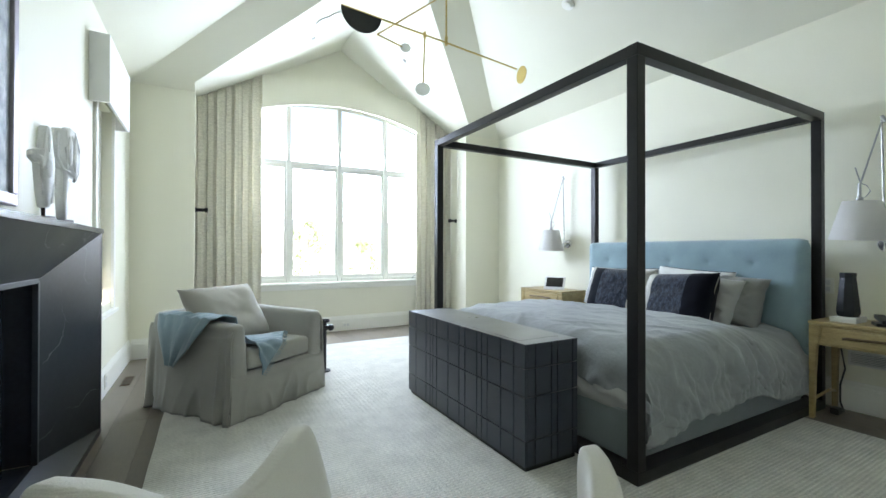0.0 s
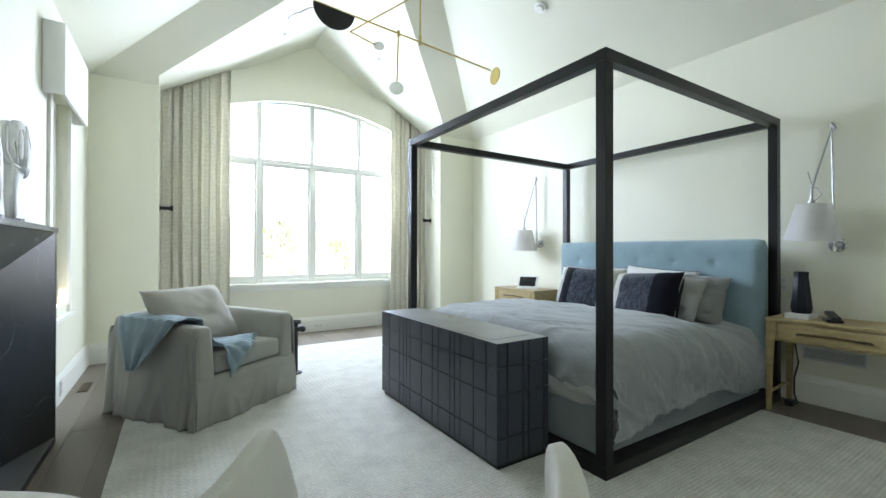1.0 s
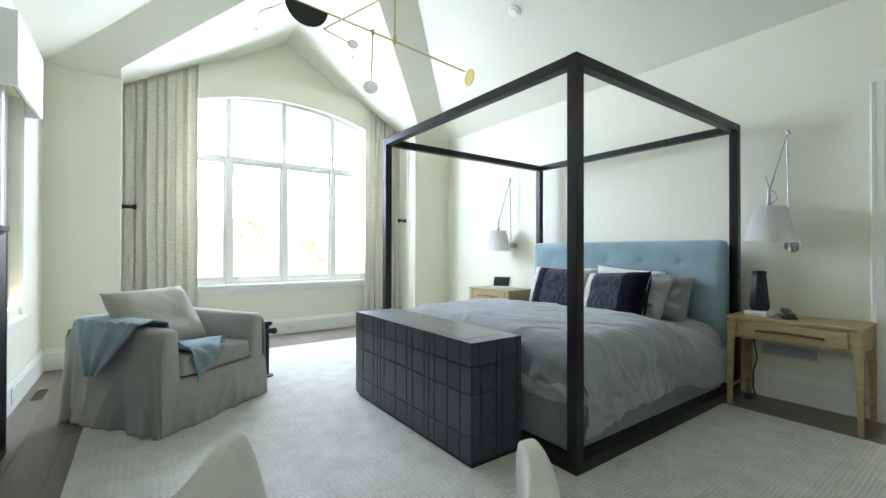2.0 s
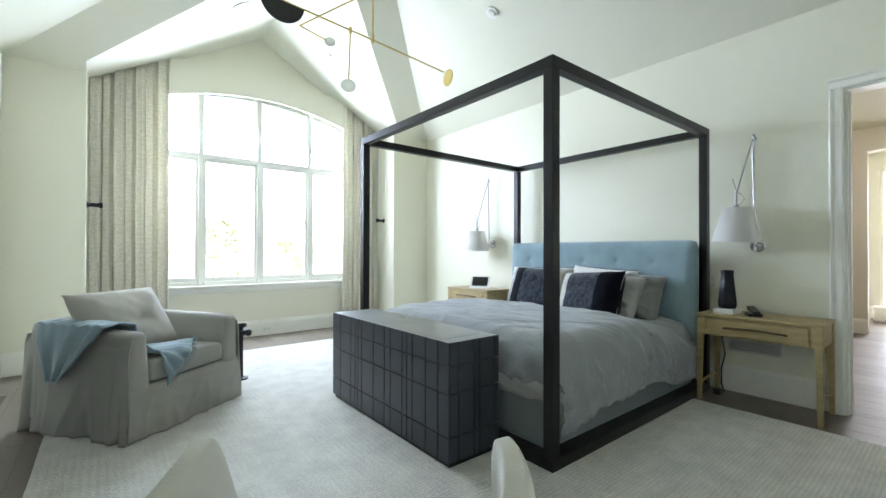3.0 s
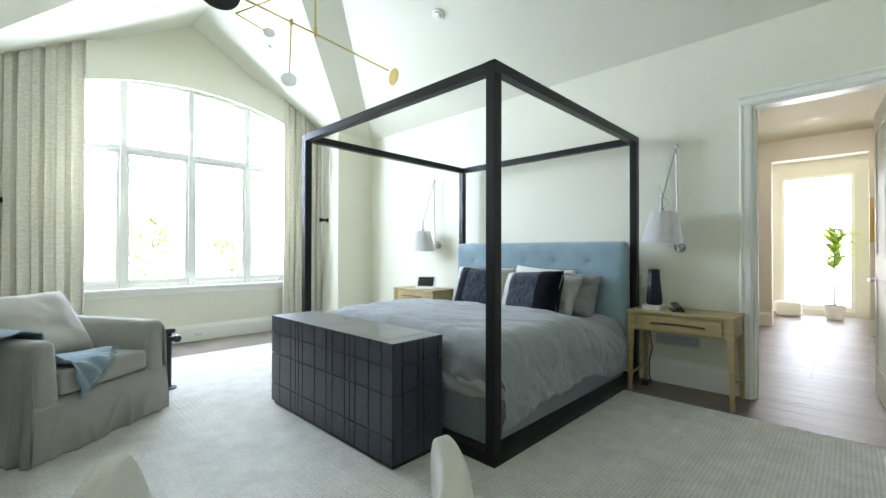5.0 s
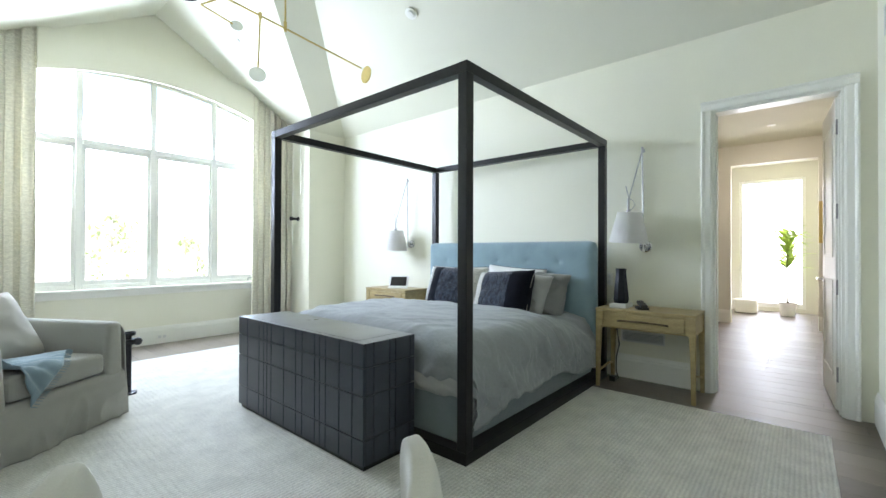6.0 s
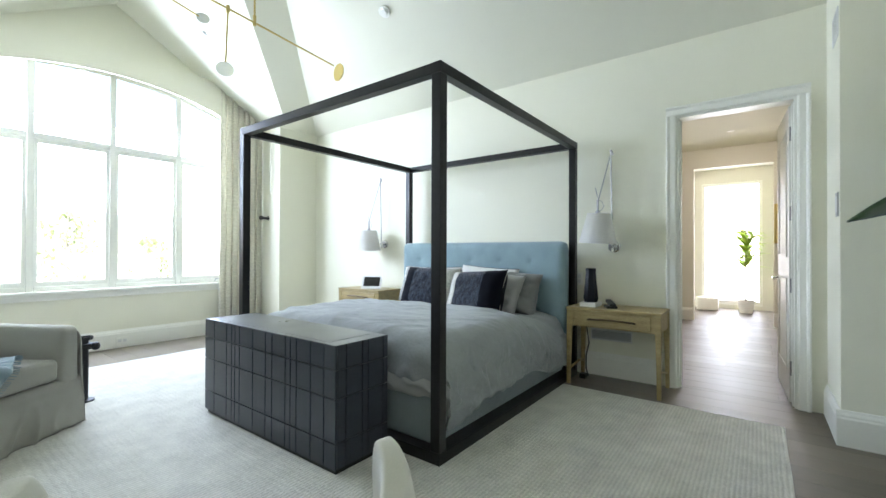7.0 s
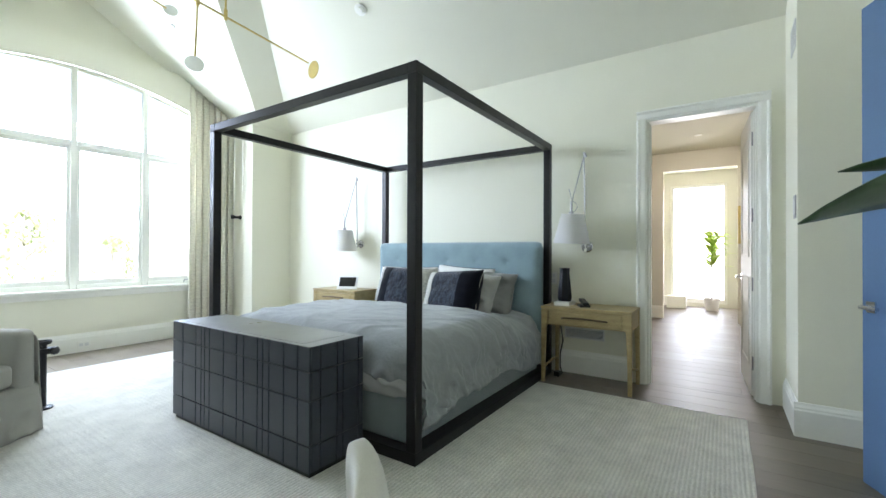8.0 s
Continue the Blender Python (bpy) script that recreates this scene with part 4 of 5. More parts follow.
wall_lamp(pose(XE, -0.30, 1.215, 0, 0, 180) @ Matrix.Diagonal((1, -1, 1, 1)), "grey cone shade swing-arm wall lamp in brushed aluminium")
wall_lamp(pose(XE, 2.68, 1.262, 0, 0, 180) @ Matrix.Diagonal((1, -1, 1, 1)), "grey cone shade swing-arm wall lamp by the window corner", 0.115)

# ---- armchair with a draped linen slipcover ----
arm = thing("armchair", pose(-1.349, 2.043, 0.005, 0, 0, 36.2), "oatmeal linen slipcovered armchair with a pleated floor-length skirt", "armchair")
AW, AD = 0.907, 0.88
for sx in (-1, 1):
    b = box(-0.075, 0.075, 0.004, AD - 0.02, 0.05, 0.655, bevel=0.05, seg=4)
    for v in b.verts:
        t = v.co.z / 0.655
        v.co.x += sx * (AW / 2 - 0.088) + sx * 0.012 * (1 - t)
        v.co.z += 0.02 * (v.co.y / AD) * t
        if sx * v.co.x < sx * sx * (AW / 2 - 0.088):
            v.co.x += sx * (0.062 * t - 0.03)   # thin at the top, thick below
    part("arm", b, M_SLIP, arm, smooth=True)
b = box(-AW / 2 + 0.02, AW / 2 - 0.02, AD - 0.17, AD - 0.012, 0.05, 0.69, bevel=0.055, seg=4)
for v in b.verts:
    t = max(0.0, (v.co.z - 0.5) / 0.2)
    v.co.z += 0.035 * t * (1 - (v.co.x / (AW / 2)) ** 2)
part("back", b, M_SLIP, arm, smooth=True)
part("seat_deck", boxes([(-AW / 2 + 0.09, AW / 2 - 0.09, 0.012, AD - 0.12, 0.05, 0.315)], bevel=0.015), M_SLIP, arm)
b = box(-AW / 2 + 0.155, AW / 2 - 0.155, 0.008, AD - 0.16, 0.322, 0.455, bevel=0.04, seg=4)
bmesh.ops.subdivide_edges(b, edges=b.edges[:], cuts=3, use_grid_fill=True)
for v in b.verts:
    if v.co.z > 0.40:
        v.co.z += 0.018 * (1 - (v.co.x / 0.32) ** 2) + 0.005 * nz(v.co.x * 7, v.co.y * 7)
part("seat_cushion", b, M_SLIP, arm, smooth=True)


def drape(p, q, top, seed, flare=0.020):
    """One hanging side of the skirt between two plan corners."""
    p, q = Vector((*p, 0)), Vector((*q, 0))
    d = (q - p).normalized()
    nrm = Vector((d.y, -d.x, 0))

    def at(u, v):
        z = top * (1 - v)
        fall = v ** 1.3
        edge = min(u, 1 - u)
        pleat = 0.0 if top < 0.4 else 0.026 * math.exp(-((edge - 0.04) / 0.018) ** 2) - 0.030 * math.exp(-((edge - 0.085) / 0.016) ** 2) + 0.018 * math.exp(-((edge - 0.13) / 0.022) ** 2)
        wave = 0.006 * math.sin(u * 17 + seed) + 0.022 * nz(u * 7 + seed, v * 1.5, seed) + 0.030 * ((1 - abs(nz(u * 6 + 0.6 * v, v * 1.2, seed + 9))) ** 4 - 0.4) + pleat
        o = flare * fall + wave * fall - 0.022 * max(0.0, 1 - v * 7) ** 2 + 0.004 * nz(u * 3, v * 6, seed)
        spread = (u - 0.5) * 2 * flare * fall * 0.9
        return p.lerp(q, u) + nrm * o + d * spread + Vector((0, 0, z + 0.006 * nz(u * 4, seed) * fall))
    return thicken(grid(90, 26, at), 0.006)


h_ = AW / 2 - 0.006
for nm, p_, q_, tp, sd in (("skirt_side", (-h_, AD), (-h_, 0.0), 0.615, 1.3), ("skirt_front", (-h_, 0.0), (h_, 0.0), 0.318, 2.7),
                           ("skirt_side", (h_, 0.0), (h_, AD), 0.615, 4.1), ("skirt_back", (h_, AD), (-h_, AD), 0.62, 5.9)):
    part(nm, drape(p_, q_, tp, sd), M_SLIP, arm, smooth=True)

ob = pillow("cushion", 0.67, 0.50, 0.20, M_CUSHION, arm.matrix_world @ pose(-0.08, 0.50, 0.660, -32, 0, 6), "large ivory linen cushion leaning in the armchair", "cushion", 21.0, 0.010)


# throw laid over the arm and the seat
TP = [(0.0, 0.0, 0.488, 0.40), (-0.07, 0.06, 0.492, 0.40), (-0.17, 0.14, 0.490, 0.38), (-0.245, 0.22, 0.50, 0.34), (-0.292, 0.30, 0.60, 0.36), (-0.315, 0.36, 0.684, 0.50),
      (-0.38, 0.44, 0.700, 0.54), (-0.462, 0.47, 0.685, 0.56), (-0.490, 0.48, 0.60, 0.47), (-0.500, 0.51, 0.48, 0.32), (-0.508, 0.545, 0.34, 0.10)]


def throw_pt(u, v):
    k = v * (len(TP) - 1)
    i = min(int(k), len(TP) - 2)
    a, b, t = Vector(TP[i]), Vector(TP[i + 1]), k - i
    c = a.lerp(b, t * t * (3 - 2 * t) if i in (4, 7) else t)
    y = c.y + (u - 0.5) * c.w
    fold = 0.014 * math.sin(u * 19 + v * 4) + 0.016 * nz(u * 5, v * 7, 3) + 0.012 * (ridge(u * 4 + v * 3, v * 4, 8, 5) - 0.4)
    drop = max(0.0, 0.010 - y) * 1.05 if v < 0.3 else 0.0
    out = -0.016 * math.sin(u * 15 + 1) * max(0, v - 0.7) * 2.2
    return (c.x + out + 0.42 * (u - 0.5) * max(0.0, 1 - v / 0.3), max(y, -0.016 - abs(fold) * 0.8), c.z + abs(fold) - drop)


thr = thing("throw_blanket", arm.matrix_world.copy(), "soft blue-grey wool throw draped over the armchair's arm", "throw")
cl = part("cloth", grid(44, 90, throw_pt), M_THROW, thr, smooth=True)
md = cl.modifiers.new("solid", "SOLIDIFY")
md.thickness = 0.007
fr_ = bmesh.new()
for k in range(44):
    p0 = Vector(throw_pt(k / 43, 0.0))
    p1 = p0 + Vector((0.024 + 0.008 * nz(k * 1.7, 3), -0.016 + 0.006 * nz(k, 9), -0.006))
    join(fr_, tube([p0 + Vector((0, 0, 0.004)), p1], 0.0022, 4))
tagged(part("fringe", fr_, M_THROW, thr), kind="stuff")


# ---- pale shell chairs in the foreground ----
def shell_chair(m, label):
    """Local frame: y is the way it faces; origin on the floor under the seat's middle."""
    ch = thing("lounge_chair", m, label, "chair", "pale lounge chairs")

    AM, R0 = 1.30, 0.262

    def shell(u, v):
        e = (u - 0.5) * 2
        hgt = 0.722 - 0.085 * math.exp(-((e - 0.12) / 0.42) ** 2)
        if abs(e) > 0.88:
            t = min(1, (abs(e) - 0.88) / 0.12)
            hgt -= 0.36 * (1 - math.sqrt(max(0.0, 1 - t ** 2.2)))
        s = v * 2 - 1                      # from the outside foot over the top to the inside foot
        z = 0.10 + (hgt - 0.10) * (1 - abs(s) ** 3.0)
        ang = e * (AM + 0.28 * max(0.0, 0.70 - z))
        th = 0.034 + 0.022 * (0.70 - z)
        r, out = R0 + 0.20 * (0.70 - z), (th if s < 0 else -th) * min(1, abs(s) * 2.4) ** 0.5
        bend = (e - 0.14 * (1 - e * e)) * ang / e if abs(e) > 1e-6 else -0.14 * AM
        y = -0.03 + 0.62 * (0.105 - r * math.cos(bend))      # an uneven arc in plan
        return ((r + out) * math.sin(ang), y - out * math.cos(ang), z)

    part("shell", grid(96, 40, shell), M_PALECHAIR, ch, "ivory linen curved low back", smooth=True)
    seat = lathe([(0.0, 0.30), (0.18, 0.30), (0.21, 0.33), (0.21, 0.40), (0.18, 0.43), (0.0, 0.44)], 40, pose(0, 0.12, 0))
    part("seat", seat, M_PALECHAIR, ch, smooth=True)
    for k in range(4):
        a = math.pi / 4 + k * math.pi / 2
        part("leg", tube([(0.20 * math.cos(a), 0.20 * math.sin(a), 0.30), (0.25 * math.cos(a), 0.25 * math.sin(a), 0.0)], 0.018, 10, 0.010), M_BLACKWOOD, ch)
    return ch


first = shell_chair(pose(-1.882, -0.222, 0.005, 0, 0, 6.5), "ivory linen lounge chair with a low curved back")
copy_thing(first, pose(-1.330, -0.690, 0.005, 0, 0, 14))


# ---- curtains ----
def curtain(x0, x1, label, seed):
    def at(u, v):
        x = x0 + (x1 - x0) * u
        topz = APEX - DPITCH * abs(x - BM) + 0.008
        z = 0.02 + (topz - 0.02) * v
        ph = u * 2 * math.pi * 7.3 + 1.1 * nz(u * 6, seed) + 0.25 * nz(u * 5, z * 1.3, seed)
        amp = 0.040 * (0.72 + 0.28 * (1 - v)) * (0.75 + 0.4 * nz(u * 4, seed + 3))
        return (x + 0.014 * math.sin(ph * 2 + 1) + 0.012 * nz(u * 3, z * 0.8, seed), YB - 0.127 + amp * (2.0 * (1 - abs(math.sin(ph / 2))) ** 2.2 - 0.8) + 0.008 * math.sin(ph * 1.5 + 2), z)
    ob = part("curtain", grid(220, 40, at), M_CURTAIN, smooth=True)
    md = ob.modifiers.new("solid", "SOLIDIFY")
    md.thickness = 0.004
    return tagged(ob, label, "curtain", "window curtains")


curtain(BW + 0.012, -1.235, "long oatmeal woven curtain pleated beside the window", 1.7)
curtain(1.0, BE - 0.02, "long oatmeal woven curtain pleated beside the window", 5.2)
for x, s, tr in ((BW, 1, -1.84), (BE, -1, 1.52)):
    hb = thing("curtain_holdback", pose(x, YN + 0.30, 1.655), "black iron curtain holdback on the bay wall", "holdback", "curtain holdbacks")
    part("rose", lathe([(0, 0), (0.035, 0), (0.03, 0.012), (0, 0.014)], 20, pose(0, 0, 0, 0, 90 * s, 0)), M_BLACKWOOD, hb)
    part("arm", tube([(s * 0.01, 0, 0), (s * 0.10, 0, 0)], 0.020, 12), M_BLACKWOOD, hb)
    part("cap", lathe([(0, 0), (0.03, 0), (0.03, 0.03), (0.0, 0.034)], 20, pose(s * 0.10, 0, 0, 0, 90 * s, 0)), M_BLACKWOOD, hb)

wand = part("curtain_wand", tube([(1.615, 4.384, 2.81), (1.615, 4.379, 2.02)], 0.006, 8), M_TRIM)
tagged(wand, "thin white wand hanging beside the curtain", "curtain wand")

# ---- brass mobile lamp hung from the ridge ----
mob = thing("mobile_pendant", pose(0.05, 2.0, 0), "brass mobile pendant with black, white and gold discs", "pendant lamp")


def disc(r, m, t=0.006):
    b = lathe([(0, -t), (r - 0.003, -t), (r, -t * 0.5), (r, t * 0.5), (r - 0.003, t), (0, t)], 48)
    b.transform(m)
    return b


part("suspension_rod", tube([(0, 0, 3.075), (0, 0, 4.26)], 0.008, 10), M_BRASS, mob)
part("ceiling_rose", lathe([(0, 4.255), (0.06, 4.255), (0.06, 4.29), (0, 4.30)], 28), M_BRASS, mob)
part("main_arm", tube([(-0.97, 0, 3.144), (0, 0, 3.074), (0.82, 0, 3.006)], 0.008, 10), M_BRASS, mob)
part("joint", tube([(0, 0, 3.05), (0, 0, 3.13)], 0.014, 12), M_BRASS, mob)
part("joint", tube([(-0.22, 0, 3.06), (-0.22, 0, 3.115)], 0.014, 12), M_BRASS, mob)
part("drop_rod", tube([(-0.22, 0, 3.09), (-0.235, 0, 2.66)], 0.007, 8), M_BRASS, mob)
part("white_disc", disc(0.066, pose(-0.24, 0, 2.60, 78, 0, -25)), M_WHITEDISC, mob, "pale white enamel disc")
part("gold_disc", disc(0.086, pose(0.882, 0, 2.962, 0, 90, -6)), M_BRASS, mob, "gold disc")
hd = disc(0.172, Matrix())
bmesh.ops.bisect_plane(hd, geom=hd.verts[:] + hd.edges[:] + hd.faces[:], plane_co=(0, 0, 0), plane_no=(0, 1, 0), clear_outer=True)
bmesh.ops.holes_fill(hd, edges=hd.edges[:])
hd.transform(pose(-0.80, 0, 3.133, 90, 3.5, 0) @ pose(0, 0, 0, 0, 0, 0))
part("half_disc", hd, M_BLACKDISC, mob, "black enamel half disc")
part("side_arm", tube([(-0.11, 0.02, 3.44), (-0.66, 0.02, 2.99)], 0.006, 8), M_BRASS, mob)
part("side_arm", tube([(-0.66, 0.02, 2.99), (-0.43, 0.02, 2.942)], 0.006, 8), M_BRASS, mob)
part("side_arm", tube([(-0.11, 0.02, 3.44), (0.0, 0.0, 3.53)], 0.006, 8), M_BRASS, mob)
part("small_disc", disc(0.046, pose(-0.40, 0.02, 2.94, 75, 0, -22)), M_WHITEDISC, mob, "small white enamel disc")

# ---- ceiling fittings ----


def on_slope(x, y, side):
    """A pose on a roof slope, its z along the slope's inward normal. side: e or w of the main roof, E or W of the bay."""
    if side == "e":
        return pose(x, y, EAVE + PITCH * (XE - x) - 0.004, 180, math.degrees(math.atan(PITCH)), 0)
    s = 1 if side == "E" else -1
    return pose(x, y, APEX - DPITCH * abs(x - BM) - 0.006, 180, s * math.degrees(math.atan(DPITCH)), 0)


sm = thing("smoke_detector", on_slope(1.235, 1.66, "e"), "round white smoke detector on the sloping ceiling", "smoke detector")
part("base", lathe([(0, 0), (0.062, 0), (0.062, 0.012), (0, 0.014)], 28), M_TRIM, sm)
part("sensor", lathe([(0, 0.013), (0.038, 0.013), (0.034, 0.028), (0, 0.030)], 24), M_TRIM, sm)
for x, y, sd in ((-0.715, 3.49, "W"), (-0.60, 3.45, "W")):
    sp = thing("ceiling_speaker", on_slope(x, y, sd), "flush round white ceiling speaker on the bay slope", "ceiling speaker")
    part("rim", lathe([(0.075, 0), (0.09, 0), (0.09, 0.006), (0.075, 0.008)], 32), M_VENT, sp)
    part("grille", lathe([(0, 0.003), (0.0745, 0.003), (0.0745, 0.005), (0, 0.006)], 32), M_SPEAKER, sp)
for x, y, sd in ((-0.735, 3.91, "W"), (0.454, 3.86, "E")):
    sp = thing("ceiling_sprinkler", on_slope(x, y, sd), "small round white sprinkler cap on the bay slope", "sprinkler")
    part("cap", lathe([(0, 0), (0.028, 0), (0.028, 0.006), (0.015, 0.018), (0, 0.02)], 20), M_VENT, sp)

# ---- on and over the mantel ----


def sculpture(outline, holes, ribs, base_w, m, label):
    """An abstract upright plaster form: a thick slab with soft edges and carved ridges on a small dark base."""
    b = prism([(px * (0.7 + 0.4 * min(1, pz / 0.24)), pz * 1.18) for px, pz in outline], "y", -0.020, 0.020)
    bmesh.ops.bevel(b, geom=b.edges[:], offset=0.005, segments=3, affect="EDGES")
    for cx, cz, rx, rz in holes:
        ring = lathe([(0.60, -0.5), (1.0, -0.3), (1.0, 0.3), (0.60, 0.5)], 20)
        ring.transform(Matrix.Translation((cx * 1.15, -0.015, cz * 1.18)) @ Matrix.Diagonal((rx, 0.018, rz * 1.18, 1)) @ pose(0, 0, 0, 90, 0, 0))
        join(b, ring)
    for pts in ribs:
        join(b, tube([(px * 1.05, -0.016, pz * 1.18) for px, pz in pts], 0.0075, 8, 0.0045))
    count = len(b.faces)
    join(b, box(-base_w / 2, base_w / 2, -0.03, 0.03, 0.0, 0.022, bevel=0.002))
    join(b, tube([(0, 0, 0.02), (0, 0, 0.07)], 0.008, 8))
    me = mesh_of(b, "sculpture", [M_PLASTER, M_DARKBASE], True)
    for i, p in enumerate(me.polygons):
        p.material_index = 0 if i < count else 1
    ob = new("sculpture", me)
    ob.matrix_world = m
    return tagged(ob, label, "sculpture")


sculpture([(-0.016, 0.05), (0.022, 0.05), (0.036, 0.10), (0.030, 0.17), (0.046, 0.21), (0.040, 0.26), (0.022, 0.29), (0.020, 0.37), (-0.008, 0.375), (-0.012, 0.28), (-0.040, 0.27), (-0.070, 0.265),
           (-0.072, 0.235), (-0.034, 0.225), (-0.028, 0.12)], [(0.008, 0.21, 0.026, 0.042), (0.006, 0.31, 0.012, 0.04)],
          [[(-0.026, 0.10), (-0.034, 0.18), (-0.020, 0.28), (-0.004, 0.37)], [(0.020, 0.07), (0.036, 0.14), (0.028, 0.24), (0.012, 0.36)], [(-0.066, 0.250), (-0.030, 0.245)]], 0.075,
          pose(-2.515, 1.27, 1.3005, 0, 0, 72), "white carved plaster abstract sculpture on a dark base on the mantel")
sculpture([(-0.018, 0.02), (0.020, 0.02), (0.024, 0.12), (0.034, 0.19), (0.056, 0.23), (0.062, 0.19), (0.078, 0.20), (0.096, 0.28), (0.092, 0.36), (0.066, 0.42), (0.022, 0.437), (0.002, 0.41),
           (-0.040, 0.42), (-0.058, 0.40), (-0.060, 0.28), (-0.030, 0.245), (-0.012, 0.235), (-0.022, 0.12)], [(0.026, 0.33, 0.018, 0.07), (0.058, 0.32, 0.018, 0.085)],
          [[(0.004, 0.41), (-0.004, 0.33), (0.012, 0.26), (0.004, 0.12)], [(0.060, 0.42), (0.090, 0.34), (0.084, 0.24), (0.070, 0.205)], [(0.040, 0.40), (0.066, 0.32), (0.058, 0.24)], [(-0.052, 0.39), (-0.050, 0.29), (-0.016, 0.245), (0.030, 0.235)]], 0.085,
          pose(-2.515, 1.55, 1.3005, 0, 0, 68), "tall white carved plaster sculpture on a dark base on the mantel")
pic = thing("painting", pose(-2.578, 0.50, 1.345), "mottled grey abstract painting in a wide silver frame over the mantel", "painting")
PWY, PHZ = 0.575, 1.15
for r in ((0, 0.035, -PWY, PWY, 0, 0.05), (0, 0.035, -PWY, PWY, PHZ - 0.05, PHZ), (0, 0.035, -PWY, -PWY + 0.05, 0.05, PHZ - 0.05), (0, 0.035, PWY - 0.05, PWY, 0.05, PHZ - 0.05)):
    part("frame_rail", boxes([r], bevel=0.006), M_ARTFRAME, pic)
part("canvas", boxes([(0.002, 0.02, -PWY + 0.05, PWY - 0.05, 0.05, PHZ - 0.05)]), M_ART, pic)

# ---- small dark drinks table behind the armchair ----
st = thing("side_table", pose(-0.865, 2.765, 0.005), "slim dark iron side table beside the armchair", "side table")
part("pedestal", tube([(0, 0, 0), (0, 0, 0.47)], 0.022, 14), M_BLACKWOOD, st)
part("foot", lathe([(0, 0), (0.06, 0), (0.06, 0.012), (0.03, 0.02), (0, 0.02)], 32), M_BLACKWOOD, st)
part("collar", lathe([(0, 0.40), (0.05, 0.40), (0.055, 0.42), (0.05, 0.44), (0, 0.44)], 24), M_BLACKWOOD, st)
part("tray", lathe([(0, 0.47), (0.045, 0.47), (0.05, 0.48), (0.05, 0.495), (0.046, 0.495), (0.044, 0.482), (0, 0.482)], 32), M_BLACKWOOD, st)
part("knob", lathe([(0, -0.032), (0.02, -0.025), (0.032, 0), (0.02, 0.025), (0, 0.032)], 20, pose(0.055, -0.04, 0.42)), M_BLACKWOOD, st)
part("bracket", tube([(0.0, 0.0, 0.43), (0.055, -0.04, 0.42)], 0.010, 8), M_BLACKWOOD, st)


# ---- vents, outlets and switch ----
def grille(m, w, h, n, label, dark=M_VENT):
    """Local frame: x across, z up, y out of the wall."""
    g = thing("vent_grille", m, label, "vent")
    part("backing", boxes([(-w / 2 + 0.01, w / 2 - 0.01, 0.0, 0.001, -h / 2 + 0.01, h / 2 - 0.01)]), M_FIREBOX, g)
    for r in ((-w / 2, w / 2, 0, 0.006, h / 2 - 0.012, h / 2), (-w / 2, w / 2, 0, 0.006, -h / 2, -h / 2 + 0.012), (-w / 2, -w / 2 + 0.012, 0, 0.006, -h / 2 + 0.012, h / 2 - 0.012), (w / 2 - 0.012, w / 2, 0, 0.006, -h / 2 + 0.012, h / 2 - 0.012)):
        part("frame", boxes([r]), dark, g)
    for k in range(n):
        z = -h / 2 + 0.012 + (h - 0.024) * (k + 0.5) / n
        part("slat", boxes([(-w / 2 + 0.012, w / 2 - 0.012, 0.001, 0.005, z - 0.0035, z + 0.0035)]), dark, g)
    return g


grille(pose(XE, -0.27, 0.385, 0, 0, 90), 0.37, 0.105, 7, "white wall air vent grille under the nightstand")
grille(pose(XE - 0.45, -1.77, 2.60, 0, 0, 0), 0.22, 0.18, 10, "white wall air vent high on the projecting wall")
grille(pose(-2.47, 3.30, 0.0005, 90, 0, 90), 0.28, 0.07, 4, "bronze floor register in the oak floor", M_GILTDARK)


def plate(m, w, h, label, name, paddles):
    g = thing(name, m, label, "outlet" if name == "wall_outlet" else "switch")
    part("cover", boxes([(-w / 2, w / 2, 0, 0.006, -h / 2, h / 2)], bevel=0.002), M_TRIM if name == "wall_outlet" else M_ALU, g)
    for x, z, a, b in paddles:
        part("rocker", boxes([(x - a, x + a, 0.006, 0.009, z - b, z + b)], bevel=0.001), M_VENT, g)
    return g


plate(pose(XE - 0.001, 0.03, 0.905, 0, 0, 90), 0.075, 0.12, "white wall outlet beside the bed", "wall_outlet", ((0, 0.025, 0.017, 0.018), (0, -0.025, 0.017, 0.018)))
plate(pose(-0.075, YB - 0.023, 0.085, 0, 0, 180), 0.12, 0.075, "white outlet set in the baseboard under the window", "wall_outlet", ((-0.025, 0, 0.018, 0.017), (0.025, 0, 0.018, 0.017)))
plate(pose(XW + 0.023, 2.93, 0.115, 0, 0, -90), 0.075, 0.12, "white outlet set in the baseboard by the fireplace", "wall_outlet", ((0, 0.025, 0.017, 0.018), (0, -0.025, 0.017, 0.018)))
plate(pose(1.78, -1.769, 1.465, 0, 0, 0), 0.085, 0.15, "grey double light switch on the projecting wall", "light_switch", ((-0.018, 0, 0.014, 0.05), (0.018, 0, 0.014, 0.05)))

